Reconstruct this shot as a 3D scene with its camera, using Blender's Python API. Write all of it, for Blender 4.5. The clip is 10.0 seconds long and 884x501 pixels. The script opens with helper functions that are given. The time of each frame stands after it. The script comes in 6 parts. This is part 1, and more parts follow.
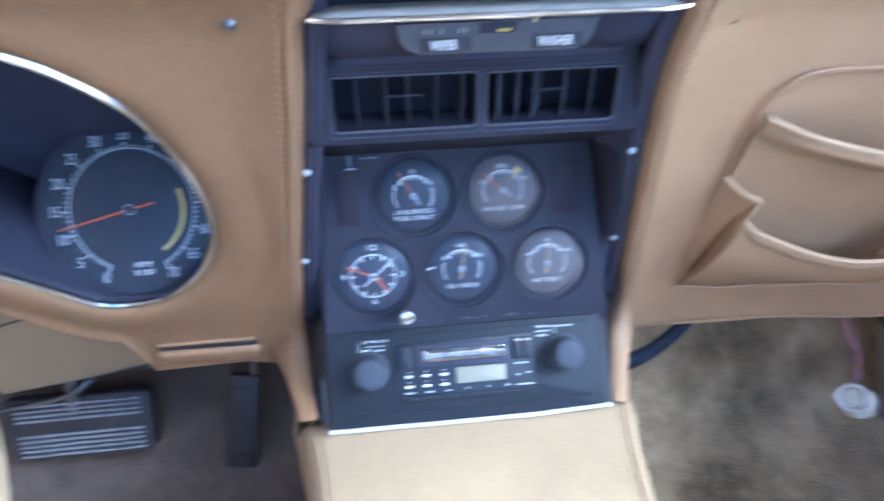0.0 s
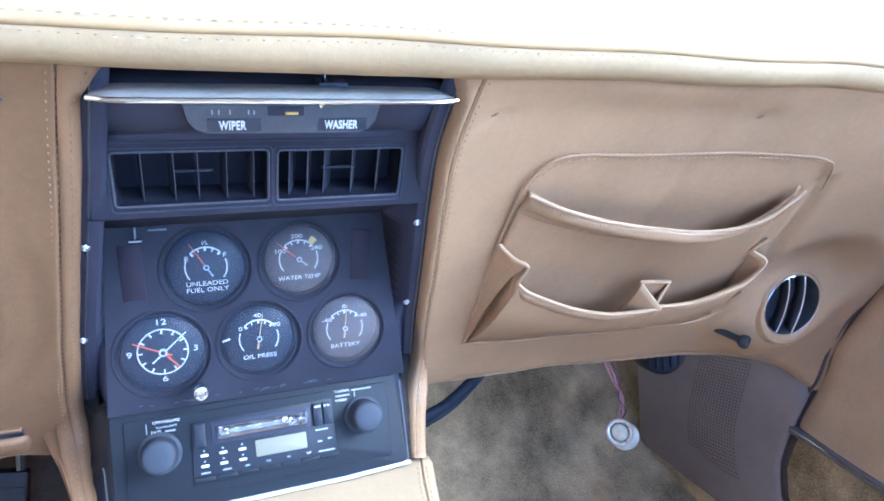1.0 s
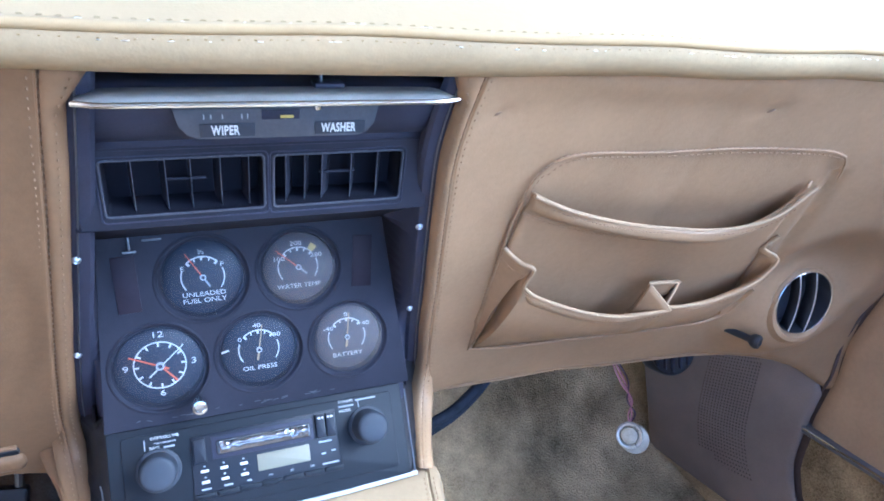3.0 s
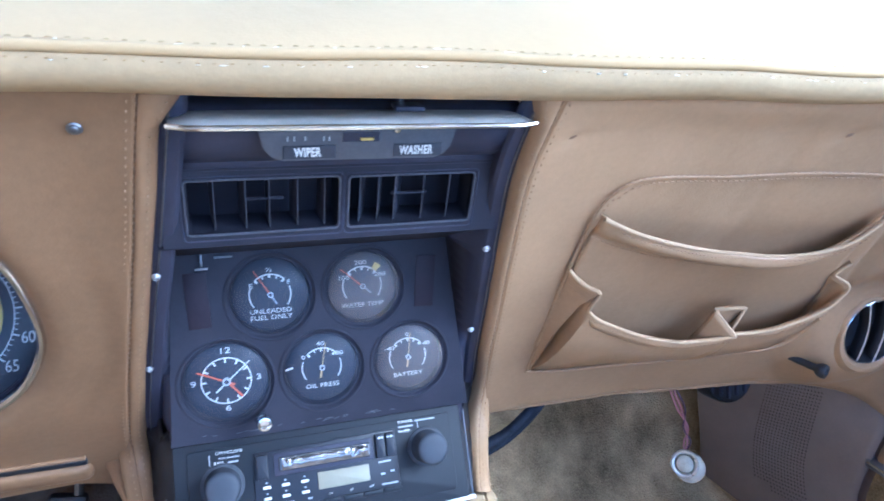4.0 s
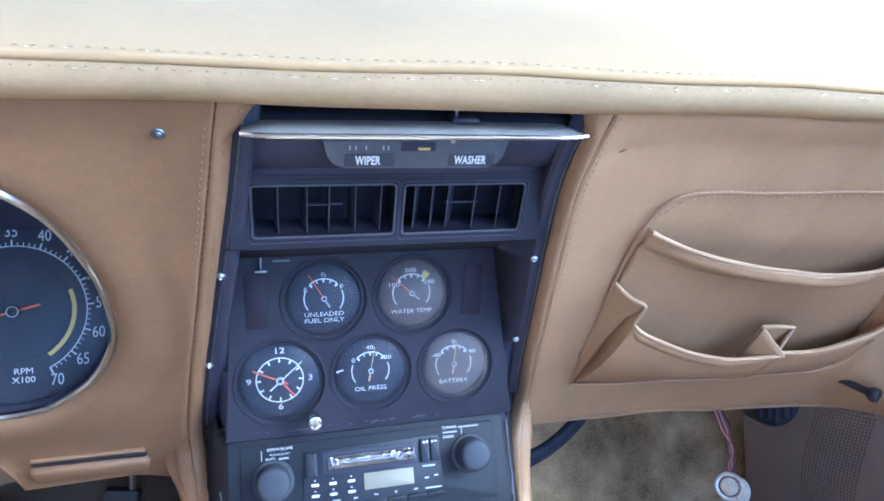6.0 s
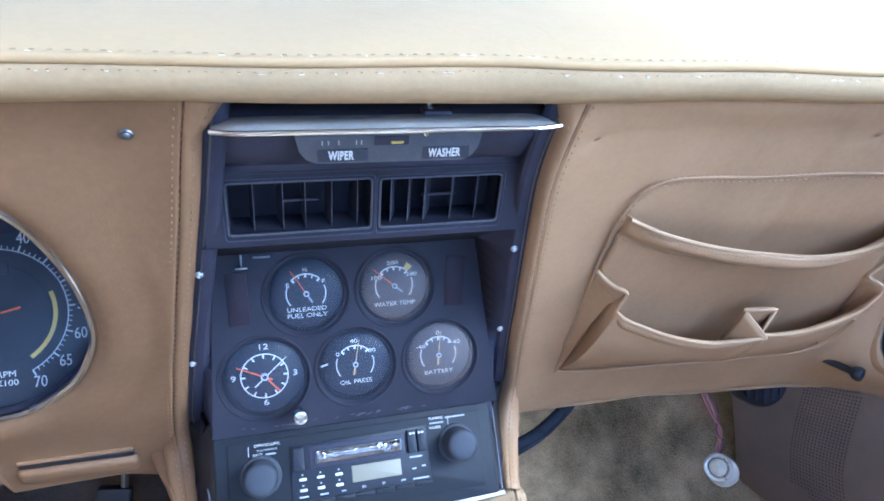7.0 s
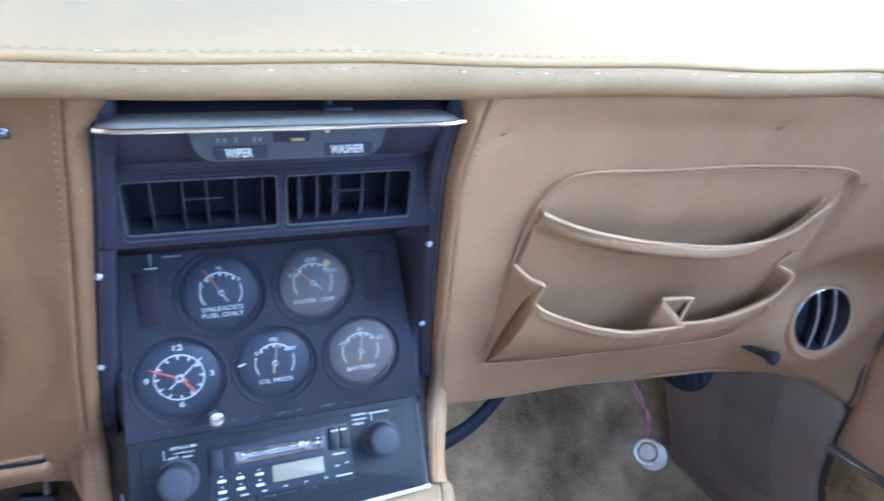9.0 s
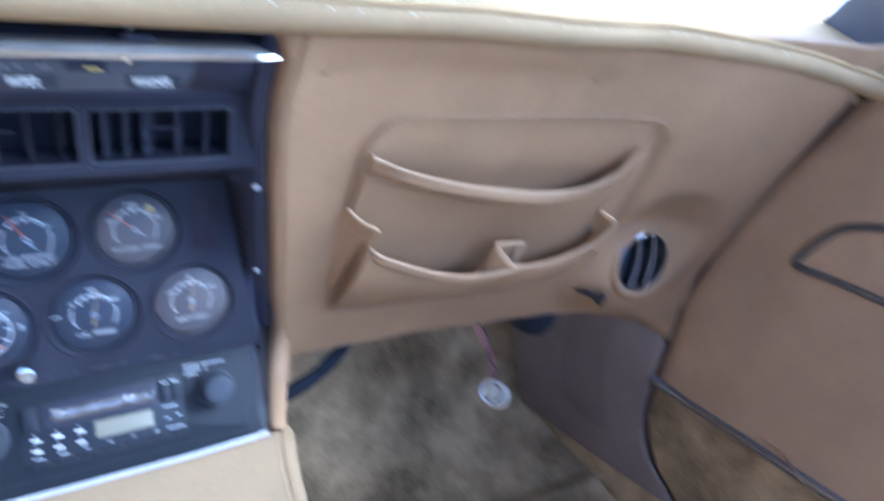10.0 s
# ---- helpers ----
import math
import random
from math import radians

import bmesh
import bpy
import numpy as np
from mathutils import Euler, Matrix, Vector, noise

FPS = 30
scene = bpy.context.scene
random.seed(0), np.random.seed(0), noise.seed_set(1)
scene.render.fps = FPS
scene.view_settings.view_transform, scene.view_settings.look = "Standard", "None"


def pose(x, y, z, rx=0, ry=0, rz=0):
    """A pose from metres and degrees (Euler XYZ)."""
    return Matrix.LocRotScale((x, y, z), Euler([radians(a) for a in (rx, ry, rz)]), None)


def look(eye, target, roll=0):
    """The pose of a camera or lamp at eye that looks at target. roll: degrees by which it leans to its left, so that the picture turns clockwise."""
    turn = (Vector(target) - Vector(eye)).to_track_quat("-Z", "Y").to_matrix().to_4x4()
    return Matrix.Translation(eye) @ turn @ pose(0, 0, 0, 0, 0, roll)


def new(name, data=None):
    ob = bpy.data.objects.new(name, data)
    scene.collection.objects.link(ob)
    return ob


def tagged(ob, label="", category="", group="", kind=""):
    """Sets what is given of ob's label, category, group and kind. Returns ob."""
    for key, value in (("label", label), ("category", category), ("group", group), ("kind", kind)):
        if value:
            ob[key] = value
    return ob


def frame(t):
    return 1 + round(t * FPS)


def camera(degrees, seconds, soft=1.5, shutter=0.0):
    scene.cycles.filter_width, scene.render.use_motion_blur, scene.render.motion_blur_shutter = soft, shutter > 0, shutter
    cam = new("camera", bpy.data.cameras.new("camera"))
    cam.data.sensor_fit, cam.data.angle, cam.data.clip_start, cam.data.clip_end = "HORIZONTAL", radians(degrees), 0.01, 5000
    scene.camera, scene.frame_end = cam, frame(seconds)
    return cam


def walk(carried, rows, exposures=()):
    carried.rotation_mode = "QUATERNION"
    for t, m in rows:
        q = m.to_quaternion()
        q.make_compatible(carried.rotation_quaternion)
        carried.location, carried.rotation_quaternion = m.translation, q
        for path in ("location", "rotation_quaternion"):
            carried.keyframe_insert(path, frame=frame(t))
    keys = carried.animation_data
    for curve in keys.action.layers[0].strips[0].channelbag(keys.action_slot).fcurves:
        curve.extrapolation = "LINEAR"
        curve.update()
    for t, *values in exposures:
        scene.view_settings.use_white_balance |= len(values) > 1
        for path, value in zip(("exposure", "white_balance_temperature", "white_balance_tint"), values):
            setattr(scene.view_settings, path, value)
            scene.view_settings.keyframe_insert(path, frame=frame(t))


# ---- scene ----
# camera and walk
cam = camera(67.6, 10.0, soft=1.7, shutter=0.5)
ROWS = [
    (0, -0.0497, -0.3755, 0.7169, 56.51, 0.85, -6.02),
    (0.1, -0.0493, -0.3750, 0.7222, 56.39, -0.66, -8.35),
    (0.4, -0.0507, -0.3858, 0.7278, 58.02, -1.03, -9.75),
    (0.5, -0.0478, -0.3856, 0.7242, 60.62, -3.67, -13.36),
    (0.7, -0.0450, -0.3830, 0.7330, 60.92, -3.76, -14.28),
    (1, -0.0453, -0.3883, 0.7315, 62.26, -6.13, -21.16),
    (1.5, -0.0397, -0.3851, 0.7321, 62.66, -5.64, -21.47),
    (2, -0.0393, -0.3789, 0.7320, 61.88, -4.97, -21.48),
    (2.2, -0.0374, -0.3789, 0.7264, 61.56, -5.49, -21.99),
    (3.3, -0.0449, -0.3759, 0.7276, 62.74, -5.11, -21.19),
    (3.5, -0.0477, -0.3751, 0.7283, 62.77, -5.26, -20.76),
    (4, -0.0595, -0.3676, 0.7276, 63.64, -4.57, -18.45),
    (4.2, -0.0660, -0.3696, 0.7196, 63.23, -5.63, -17.22),
    (4.5, -0.0738, -0.3776, 0.7218, 66.17, -5.66, -15.51),
    (5, -0.0745, -0.3765, 0.7198, 65.31, -5.93, -14.96),
    (5.5, -0.0706, -0.3762, 0.7218, 65.94, -5.32, -15.24),
    (5.7, -0.0708, -0.3782, 0.7241, 65.44, -4.53, -14.80),
    (6.9, -0.0594, -0.3810, 0.7312, 64.20, -3.68, -15.16),
    (7, -0.0601, -0.3811, 0.7299, 64.01, -3.18, -15.75),
    (7.5, -0.0563, -0.3818, 0.7294, 64.73, -3.17, -16.98),
    (8, -0.0543, -0.3849, 0.7324, 64.06, -2.40, -14.94),
    (8.4, -0.0465, -0.3836, 0.7333, 63.92, -2.65, -15.42),
    (8.5, -0.0484, -0.3822, 0.7368, 61.73, -2.83, -15.10),
    (9, -0.0344, -0.3864, 0.7338, 63.43, -4.05, -19.48),
    (9.5, -0.0305, -0.3873, 0.7278, 62.67, -7.88, -26.07),
    (9.7, -0.0313, -0.4039, 0.7138, 65.78, -9.50, -28.96),
    (9.9, -0.0164, -0.4040, 0.7308, 63.25, -8.07, -27.32),
    (10, -0.0103, -0.4051, 0.7296, 60.98, -8.61, -29.18),
]
walk(cam, [(t, pose(x, y, z, rx, ry, rz)) for t, x, y, z, rx, ry, rz in ROWS], exposures=[(0.0, 3.03, 4060, 3), (0.1, 3.09, 4060, 3), (0.5, 3.32, 4020, 3), (1.0, 3.27, 4020, 3), (1.5, 3.17, 4020, 3), (2.2, 3.06, 4060, 3), (4.0, 2.98, 4060, 3), (5.5, 2.95, 4060, 3), (8.5, 2.83, 4060, 3), (9.7, 2.85, 4000, 3), (10.0, 2.72, 4020, 5)])

# world and light
world = bpy.data.worlds.new("sky")
scene.world = world
world.use_nodes = True
wn = world.node_tree
sky = wn.nodes.new("ShaderNodeTexSky")
sky.sky_type = "NISHITA"
sky.sun_disc = False
sky.sun_elevation = radians(47)
sky.sun_rotation = radians(117)
sky.air_density = 0.8
sky.dust_density = 5.0
sky.ozone_density = 0.3
wn.nodes["Background"].inputs["Strength"].default_value = 0.15
wn.links.new(sky.outputs["Color"], wn.nodes["Background"].inputs["Color"])

sun_data = bpy.data.lights.new("sun", "SUN")
sun_data.energy = 0.45
sun_data.angle = radians(20)
sun_data.color = (1.0, 0.95, 0.86)
sun = new("sun", sun_data)
sun.matrix_world = look((2.0, -1.0, 2.4), (0, 0, 0))


# ---------------------------------------------------------------- materials
def mat_base(name, color, rough=0.5, metal=0.0, spec=0.5, coat=0.0):
    m = bpy.data.materials.new(name)
    m.use_nodes = True
    b = m.node_tree.nodes["Principled BSDF"]
    b.inputs["Base Color"].default_value = (*color, 1)
    b.inputs["Roughness"].default_value = rough
    b.inputs["Metallic"].default_value = metal
    b.inputs["Specular IOR Level"].default_value = spec
    b.inputs["Coat Weight"].default_value = coat
    return m


def vary(m, color, scale=40.0, amount=0.25, fine=400.0, bump=0.2, dist=0.0004, rough=None, dark=None):
    """Two scales of colour variation, with a fine relief."""
    nt = m.node_tree
    b = nt.nodes["Principled BSDF"]
    tc = nt.nodes.new("ShaderNodeTexCoord")
    big = nt.nodes.new("ShaderNodeTexNoise")
    big.inputs["Scale"].default_value = scale
    big.inputs["Detail"].default_value = 5
    big.inputs["Roughness"].default_value = 0.6
    small = nt.nodes.new("ShaderNodeTexNoise")
    small.inputs["Scale"].default_value = fine
    small.inputs["Detail"].default_value = 3
    for n in (big, small):
        nt.links.new(tc.outputs["Object"], n.inputs["Vector"])
    add = nt.nodes.new("ShaderNodeMath")
    add.operation = "MULTIPLY_ADD"
    add.inputs[1].default_value = 0.35
    nt.links.new(small.outputs["Fac"], add.inputs[0])
    nt.links.new(big.outputs["Fac"], add.inputs[2])
    ramp = nt.nodes.new("ShaderNodeValToRGB")
    ramp.color_ramp.elements[0].position = 0.40
    ramp.color_ramp.elements[1].position = 0.95
    low = dark or tuple(c * (1 - amount) for c in color)
    high = tuple(min(1, c * (1 + amount)) for c in color)
    ramp.color_ramp.elements[0].color = (*low, 1)
    ramp.color_ramp.elements[1].color = (*high, 1)
    nt.links.new(add.outputs[0], ramp.inputs["Fac"])
    nt.links.new(ramp.outputs["Color"], b.inputs["Base Color"])
    bp = nt.nodes.new("ShaderNodeBump")
    bp.inputs["Strength"].default_value = bump
    bp.inputs["Distance"].default_value = dist
    nt.links.new(small.outputs["Fac"], bp.inputs["Height"])
    nt.links.new(bp.outputs["Normal"], b.inputs["Normal"])
    if rough:
        mr = nt.nodes.new("ShaderNodeMapRange")
        mr.inputs["To Min"].default_value, mr.inputs["To Max"].default_value = rough
        nt.links.new(big.outputs["Fac"], mr.inputs["Value"])
        nt.links.new(mr.outputs["Result"], b.inputs["Roughness"])
    return m


def leather(name, color, rough=(0.42, 0.6), spec=0.35, mottle=0.17):
    """Grained hide: small cells and soft creases."""
    m = mat_base(name, color, 0.5, spec=spec)
    vary(m, color, 9.0, mottle, 260.0, 0.0, 0.0003, rough)
    nt = m.node_tree
    tc = nt.nodes.new("ShaderNodeTexCoord")
    v = nt.nodes.new("ShaderNodeTexVoronoi")
    v.inputs["Scale"].default_value = 750
    n = nt.nodes.new("ShaderNodeTexNoise")
    n.inputs["Scale"].default_value = 28
    n.inputs["Detail"].default_value = 4
    for q in (v, n):
        nt.links.new(tc.outputs["Object"], q.inputs["Vector"])
    b1 = nt.nodes.new("ShaderNodeBump")
    b1.inputs["Strength"].default_value = 0.16
    b1.inputs["Distance"].default_value = 0.0004
    b2 = nt.nodes.new("ShaderNodeBump")
    b2.inputs["Strength"].default_value = 0.22
    b2.inputs["Distance"].default_value = 0.004
    nt.links.new(v.outputs["Distance"], b1.inputs["Height"])
    nt.links.new(n.outputs["Fac"], b2.inputs["Height"])
    nt.links.new(b2.outputs["Normal"], b1.inputs["Normal"])
    nt.links.new(b1.outputs["Normal"], nt.nodes["Principled BSDF"].inputs["Normal"])
    return m


TAN = leather("tan_leather", (0.332, 0.212, 0.109))
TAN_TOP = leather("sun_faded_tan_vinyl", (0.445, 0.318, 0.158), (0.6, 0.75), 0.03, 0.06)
# front lip darker: less fading, and its weaker light put into the colour
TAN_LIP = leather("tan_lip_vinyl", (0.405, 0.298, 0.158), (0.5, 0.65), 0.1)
# same tan leather, darker: the driver side's shade is put into the colour
TAN_SHADED = leather("shaded_tan_leather", (0.207, 0.121, 0.057))
TAN_WELT = leather("pale_tan_piping", (0.42, 0.295, 0.168), (0.55, 0.7), 0.15)
TAN_DOOR = leather("tan_door_vinyl", (0.425, 0.297, 0.180))
THREAD = mat_base("cream_thread", (0.285, 0.185, 0.100), 0.8)
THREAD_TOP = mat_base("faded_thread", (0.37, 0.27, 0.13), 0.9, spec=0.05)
# darker copy of that thread for the lower row, shade in its colour
THREAD_SHADE = mat_base("shaded_thread", (0.30, 0.21, 0.095), 0.9, spec=0.05)
THREAD_DARK = mat_base("brown_thread", (0.17, 0.10, 0.05), 0.8)
FOAM = vary(mat_base("bare_chipped_vinyl", (0.78, 0.73, 0.60), 0.9, spec=0.05), (0.78, 0.73, 0.60), 300, 0.2)
BLACK = vary(mat_base("black_plastic", (0.038, 0.038, 0.057), 0.5, spec=0.2), (0.038, 0.038, 0.057), 30, 0.3, 900, 0.15, 0.0002, (0.42, 0.6))
PANEL = vary(mat_base("grained_black_panel", (0.0275, 0.0275, 0.0380), 0.55, spec=0.13), (0.0275, 0.0275, 0.0380), 25, 0.3, 1200, 0.3, 0.0003, (0.5, 0.68))
RADIO = vary(mat_base("brushed_dark_grey_metal", (0.0145, 0.0165, 0.021), 0.5, 0.0, spec=0.2), (0.0145, 0.0165, 0.021), 20, 0.2, 900, 0.1, 0.0002, (0.45, 0.6))
RADIO_INSET = vary(mat_base("radio_black", (0.015, 0.016, 0.022), 0.4, spec=0.3), (0.015, 0.016, 0.022), 40, 0.2)
KNOB = vary(mat_base("dark_grey_knob", (0.038, 0.042, 0.053), 0.55, spec=0.25), (0.038, 0.042, 0.053), 60, 0.2, 1200, 0.15, 0.0002)
DIAL = vary(mat_base("dial_black", (0.014, 0.017, 0.028), 0.6, spec=0.2), (0.014, 0.017, 0.028), 60, 0.15, 70, bump=0.0)
DIAL_GREY = vary(mat_base("dial_blue_grey", (0.033, 0.038, 0.052), 0.6, spec=0.2), (0.033, 0.038, 0.052), 60, 0.15, 70, bump=0.0)
PRINT = mat_base("white_print", (0.64, 0.64, 0.62), 0.6)
PRINT_SOFT = mat_base("worn_white_print", (0.52, 0.54, 0.57), 0.6)
SCUFF = mat_base("grey_scuff", (0.10, 0.105, 0.12), 0.8)
PRINT_DIM = mat_base("grey_print", (0.33, 0.35, 0.38), 0.6)
ORANGE = mat_base("orange_needle", (0.62, 0.11, 0.03), 0.5)
AMBER = mat_base("amber_needle", (0.52, 0.36, 0.16), 0.5)
YELLOW = mat_base("yellow_band", (0.55, 0.42, 0.10), 0.6)
CHROME = vary(mat_base("chrome", (0.72, 0.73, 0.75), 0.14, 1.0), (0.72, 0.73, 0.75), 40, 0.1, 600, 0.03, 0.0001, (0.08, 0.22))
ALU = vary(mat_base("brushed_aluminium", (0.42, 0.43, 0.44), 0.4, 0.8), (0.42, 0.43, 0.44), 60, 0.15, 900, 0.1, 0.0002, (0.35, 0.5))
DARK_METAL = vary(mat_base("dull_dark_metal", (0.16, 0.165, 0.18), 0.35, 0.8), (0.16, 0.165, 0.18), 50, 0.2, 700, 0.1, 0.0002, (0.25, 0.45))
RUBBER = vary(mat_base("black_rubber", (0.018, 0.018, 0.022), 0.5), (0.018, 0.018, 0.022), 60, 0.3, 700, 0.2, 0.0003)
LCD = vary(mat_base("blank_display", (0.205, 0.190, 0.132), 0.35), (0.205, 0.190, 0.132), 30, 0.06)
KICK = vary(mat_base("brown_kick_plastic", (0.182, 0.142, 0.116), 0.6), (0.182, 0.142, 0.116), 14, 0.2, 600, 0.2, 0.0003, (0.5, 0.7))
LAMP_SOCKET = vary(mat_base("dull_tin", (0.38, 0.35, 0.29), 0.4, 0.15), (0.38, 0.35, 0.29), 80, 0.2)
LAMP_RIM = vary(mat_base("worn_bright_metal", (0.66, 0.64, 0.60), 0.28, 0.5), (0.66, 0.64, 0.60), 90, 0.2, 700, 0.1, 0.0002, (0.2, 0.4))
WIRE_RED = mat_base("pink_wire", (0.34, 0.15, 0.17), 0.5)
WIRE_DARK = mat_base("dark_wire", (0.06, 0.03, 0.05), 0.5)
CABLE = vary(mat_base("dark_blue_cable", (0.016, 0.019, 0.028), 0.7, spec=0.12), (0.016, 0.019, 0.028), 120, 0.5, 500, 0.4, 0.001)
WHITE_PLASTIC = vary(mat_base("milky_lens", (0.40, 0.37, 0.29), 0.3, 0.1), (0.40, 0.37, 0.29), 120, 0.3)
HEADLINER = vary(mat_base("tan_headliner", (0.45, 0.36, 0.25), 0.9), (0.45, 0.36, 0.25), 30, 0.1)


def carpet_mat():
    m = mat_base("brown_carpet", (0.15, 0.12, 0.085), 1.0, spec=0.1)
    vary(m, (0.42, 0.318, 0.178), 14.0, 0.62, 420.0, 1.0, 0.004)
    for n in m.node_tree.nodes:
        if n.type == "VALTORGB":
            n.color_ramp.elements[0].position, n.color_ramp.elements[1].position = 0.47, 0.92
    return m


CARPET = carpet_mat()


def glass(name, tint=(1, 1, 1), rough=0.03, gain=1.0):
    m = bpy.data.materials.new(name)
    m.use_nodes = True
    nt = m.node_tree
    nt.nodes.remove(nt.nodes["Principled BSDF"])
    tr = nt.nodes.new("ShaderNodeBsdfTransparent")
    tr.inputs["Color"].default_value = (*tint, 1)
    gl = nt.nodes.new("ShaderNodeBsdfGlossy")
    gl.inputs["Roughness"].default_value = rough
    fr = nt.nodes.new("ShaderNodeFresnel")
    fr.inputs["IOR"].default_value = 1.5
    mu = nt.nodes.new("ShaderNodeMath")
    mu.operation = "MULTIPLY"
    mu.inputs[1].default_value = gain
    mu.use_clamp = True
    mix = nt.nodes.new("ShaderNodeMixShader")
    nt.links.new(fr.outputs[0], mu.inputs[0])
    nt.links.new(mu.outputs[0], mix.inputs[0])
    nt.links.new(tr.outputs[0], mix.inputs[1])
    nt.links.new(gl.outputs[0], mix.inputs[2])
    nt.links.new(mix.outputs[0], nt.nodes["Material Output"].inputs["Surface"])
    return m


LENS = glass("gauge_lens", rough=0.34, gain=0.5)
LENS_REFLECTING = glass("pale_reflection_lens", rough=0.36, gain=0.5)


def cloud(m, color, amount):
    """A thin pale film that stands in for reflections on a lens."""
    nt = m.node_tree
    out = nt.nodes["Material Output"]
    src = out.inputs["Surface"].links[0].from_socket
    df = nt.nodes.new("ShaderNodeBsdfDiffuse")
    df.inputs["Color"].default_value = (*color, 1)
    tc = nt.nodes.new("ShaderNodeTexCoord")
    no = nt.nodes.new("ShaderNodeTexNoise")
    no.inputs["Scale"].default_value = 40
    nt.links.new(tc.outputs["Object"], no.inputs["Vector"])
    mu = nt.nodes.new("ShaderNodeMath")
    mu.operation = "MULTIPLY"
    mu.inputs[1].default_value = amount * 2
    nt.links.new(no.outputs["Fac"], mu.inputs[0])
    mx = nt.nodes.new("ShaderNodeMixShader")
    nt.links.new(mu.outputs[0], mx.inputs[0])
    nt.links.new(src, mx.inputs[1])
    nt.links.new(df.outputs[0], mx.inputs[2])
    nt.links.new(mx.outputs[0], out.inputs["Surface"])


# warm grey and blue films: the lenses' reflections put into colour
cloud(LENS_REFLECTING, (0.36, 0.32, 0.31), 0.23)
cloud(LENS, (0.17, 0.19, 0.27), 0.12)
TACH_LENS = glass("tachometer_lens", rough=0.28, gain=0.4)
PLATE = vary(mat_base("dull_grey_plate", (0.085, 0.09, 0.108), 0.5, 0.3), (0.085, 0.09, 0.108), 60, 0.25, 700, 0.1, 0.0002)
DEEP = mat_base("duct_black", (0.013, 0.013, 0.020), 0.8, spec=0.2)
WINDSHIELD = glass("windshield_glass", (0.96, 0.98, 0.97))


# ---------------------------------------------------------------- helpers
def base_of(ob):
    p = Vector((0, 0, 0))
    while ob:
        p += ob.location
        ob = ob.parent
    return p


def thing(name, at, label, category, group="", kind=""):
    ob = new(name)
    ob.location = at
    ob.empty_display_size = 0.02
    return tagged(ob, label, category, group, kind)


def link_mesh(name, me, parent):
    ob = new(name, me)
    if parent:
        ob.parent = parent
    return ob


def part(name, bm, material, parent=None, label="", smooth=True, toward=None):
    """One mesh object from a bmesh in world metres, under a thing or a part; toward: the side an open sheet faces."""
    me = bpy.data.meshes.new(name)
    if parent:
        bmesh.ops.translate(bm, verts=bm.verts, vec=-base_of(parent))
    bmesh.ops.recalc_face_normals(bm, faces=bm.faces)
    if toward is not None and sum(f.normal.dot(toward) * f.calc_area() for f in bm.faces) < 0:
        bmesh.ops.reverse_faces(bm, faces=bm.faces)
    bm.to_mesh(me)
    bm.free()
    for p in me.polygons:
        p.use_smooth = smooth
    me.materials.append(material)
    ob = link_mesh(name, me, parent)
    if smooth:
        me.set_sharp_from_angle(angle=radians(38))
    return tagged(ob, label)


def solid(ob, thick, offset=-1.0):
    mod = ob.modifiers.new("thickness", "SOLIDIFY")
    mod.thickness, mod.offset = thick, offset
    return ob


def box(size, m, bevel=0.0, bm=None, seg=2):
    out = bm or bmesh.new()
    b = bmesh.new()
    bmesh.ops.create_cube(b, size=1)
    bmesh.ops.scale(b, vec=size, verts=b.verts)
    if bevel:
        bmesh.ops.bevel(b, geom=b.edges, offset=bevel, segments=seg, affect="EDGES", profile=0.5)
    bmesh.ops.transform(b, matrix=m, verts=b.verts)
    return join(out, b)


def join(out, b):
    me = bpy.data.meshes.new("tmp")
    b.to_mesh(me)
    b.free()
    out.from_mesh(me)
    bpy.data.meshes.remove(me)
    return out


def prism(points, depth, m, bevel=0.0, bm=None, seg=2):
    """A polygon in the local xy plane, from z = 0 up to depth."""
    b = bmesh.new()
    f = b.faces.new([b.verts.new((x, y, 0)) for x, y in points])
    r = bmesh.ops.extrude_face_region(b, geom=[f])
    bmesh.ops.translate(b, vec=(0, 0, depth), verts=[v for v in r["geom"] if isinstance(v, bmesh.types.BMVert)])
    bmesh.ops.recalc_face_normals(b, faces=b.faces)
    if bevel:
        top = [e for e in b.edges if all(v.co.z > depth * 0.99 for v in e.verts)]
        bmesh.ops.bevel(b, geom=top, offset=bevel, segments=seg, affect="EDGES", profile=0.5)
    bmesh.ops.transform(b, matrix=m, verts=b.verts)
    return join(bm or bmesh.new(), b)


def lathe(profile, m, seg=40, bm=None):
    """Rings of (radius, height) about the local z axis."""
    b = bmesh.new()
    rings = []
    for r, h in profile:
        if r < 1e-6:
            rings.append([b.verts.new((0, 0, h))])
        else:
            rings.append([b.verts.new((r * math.cos(6.283185307 * k / seg), r * math.sin(6.283185307 * k / seg), h)) for k in range(seg)])
    for a, c in zip(rings, rings[1:]):
        for k in range(seg):
            q = (k + 1) % seg
            if len(a) == 1 and len(c) == 1:
                continue
            if len(a) == 1:
                b.faces.new((a[0], c[k], c[q]))
            elif len(c) == 1:
                b.faces.new((a[k], a[q], c[0]))
            else:
                b.faces.new((a[k], a[q], c[q], c[k]))
    bmesh.ops.transform(b, matrix=m, verts=b.verts)
    return join(bm or bmesh.new(), b)


def loft(rows, close=False, bm=None):
    """Quads between rows of points; close joins each row's end to its start."""
    b = bm or bmesh.new()
    vs = [[b.verts.new(p) for p in row] for row in rows]
    n = len(rows[0])
    for a, c in zip(vs, vs[1:]):
        for k in range(n if close else n - 1):
            q = (k + 1) % n
            b.faces.new((a[k], a[q], c[q], c[k]))
    return b


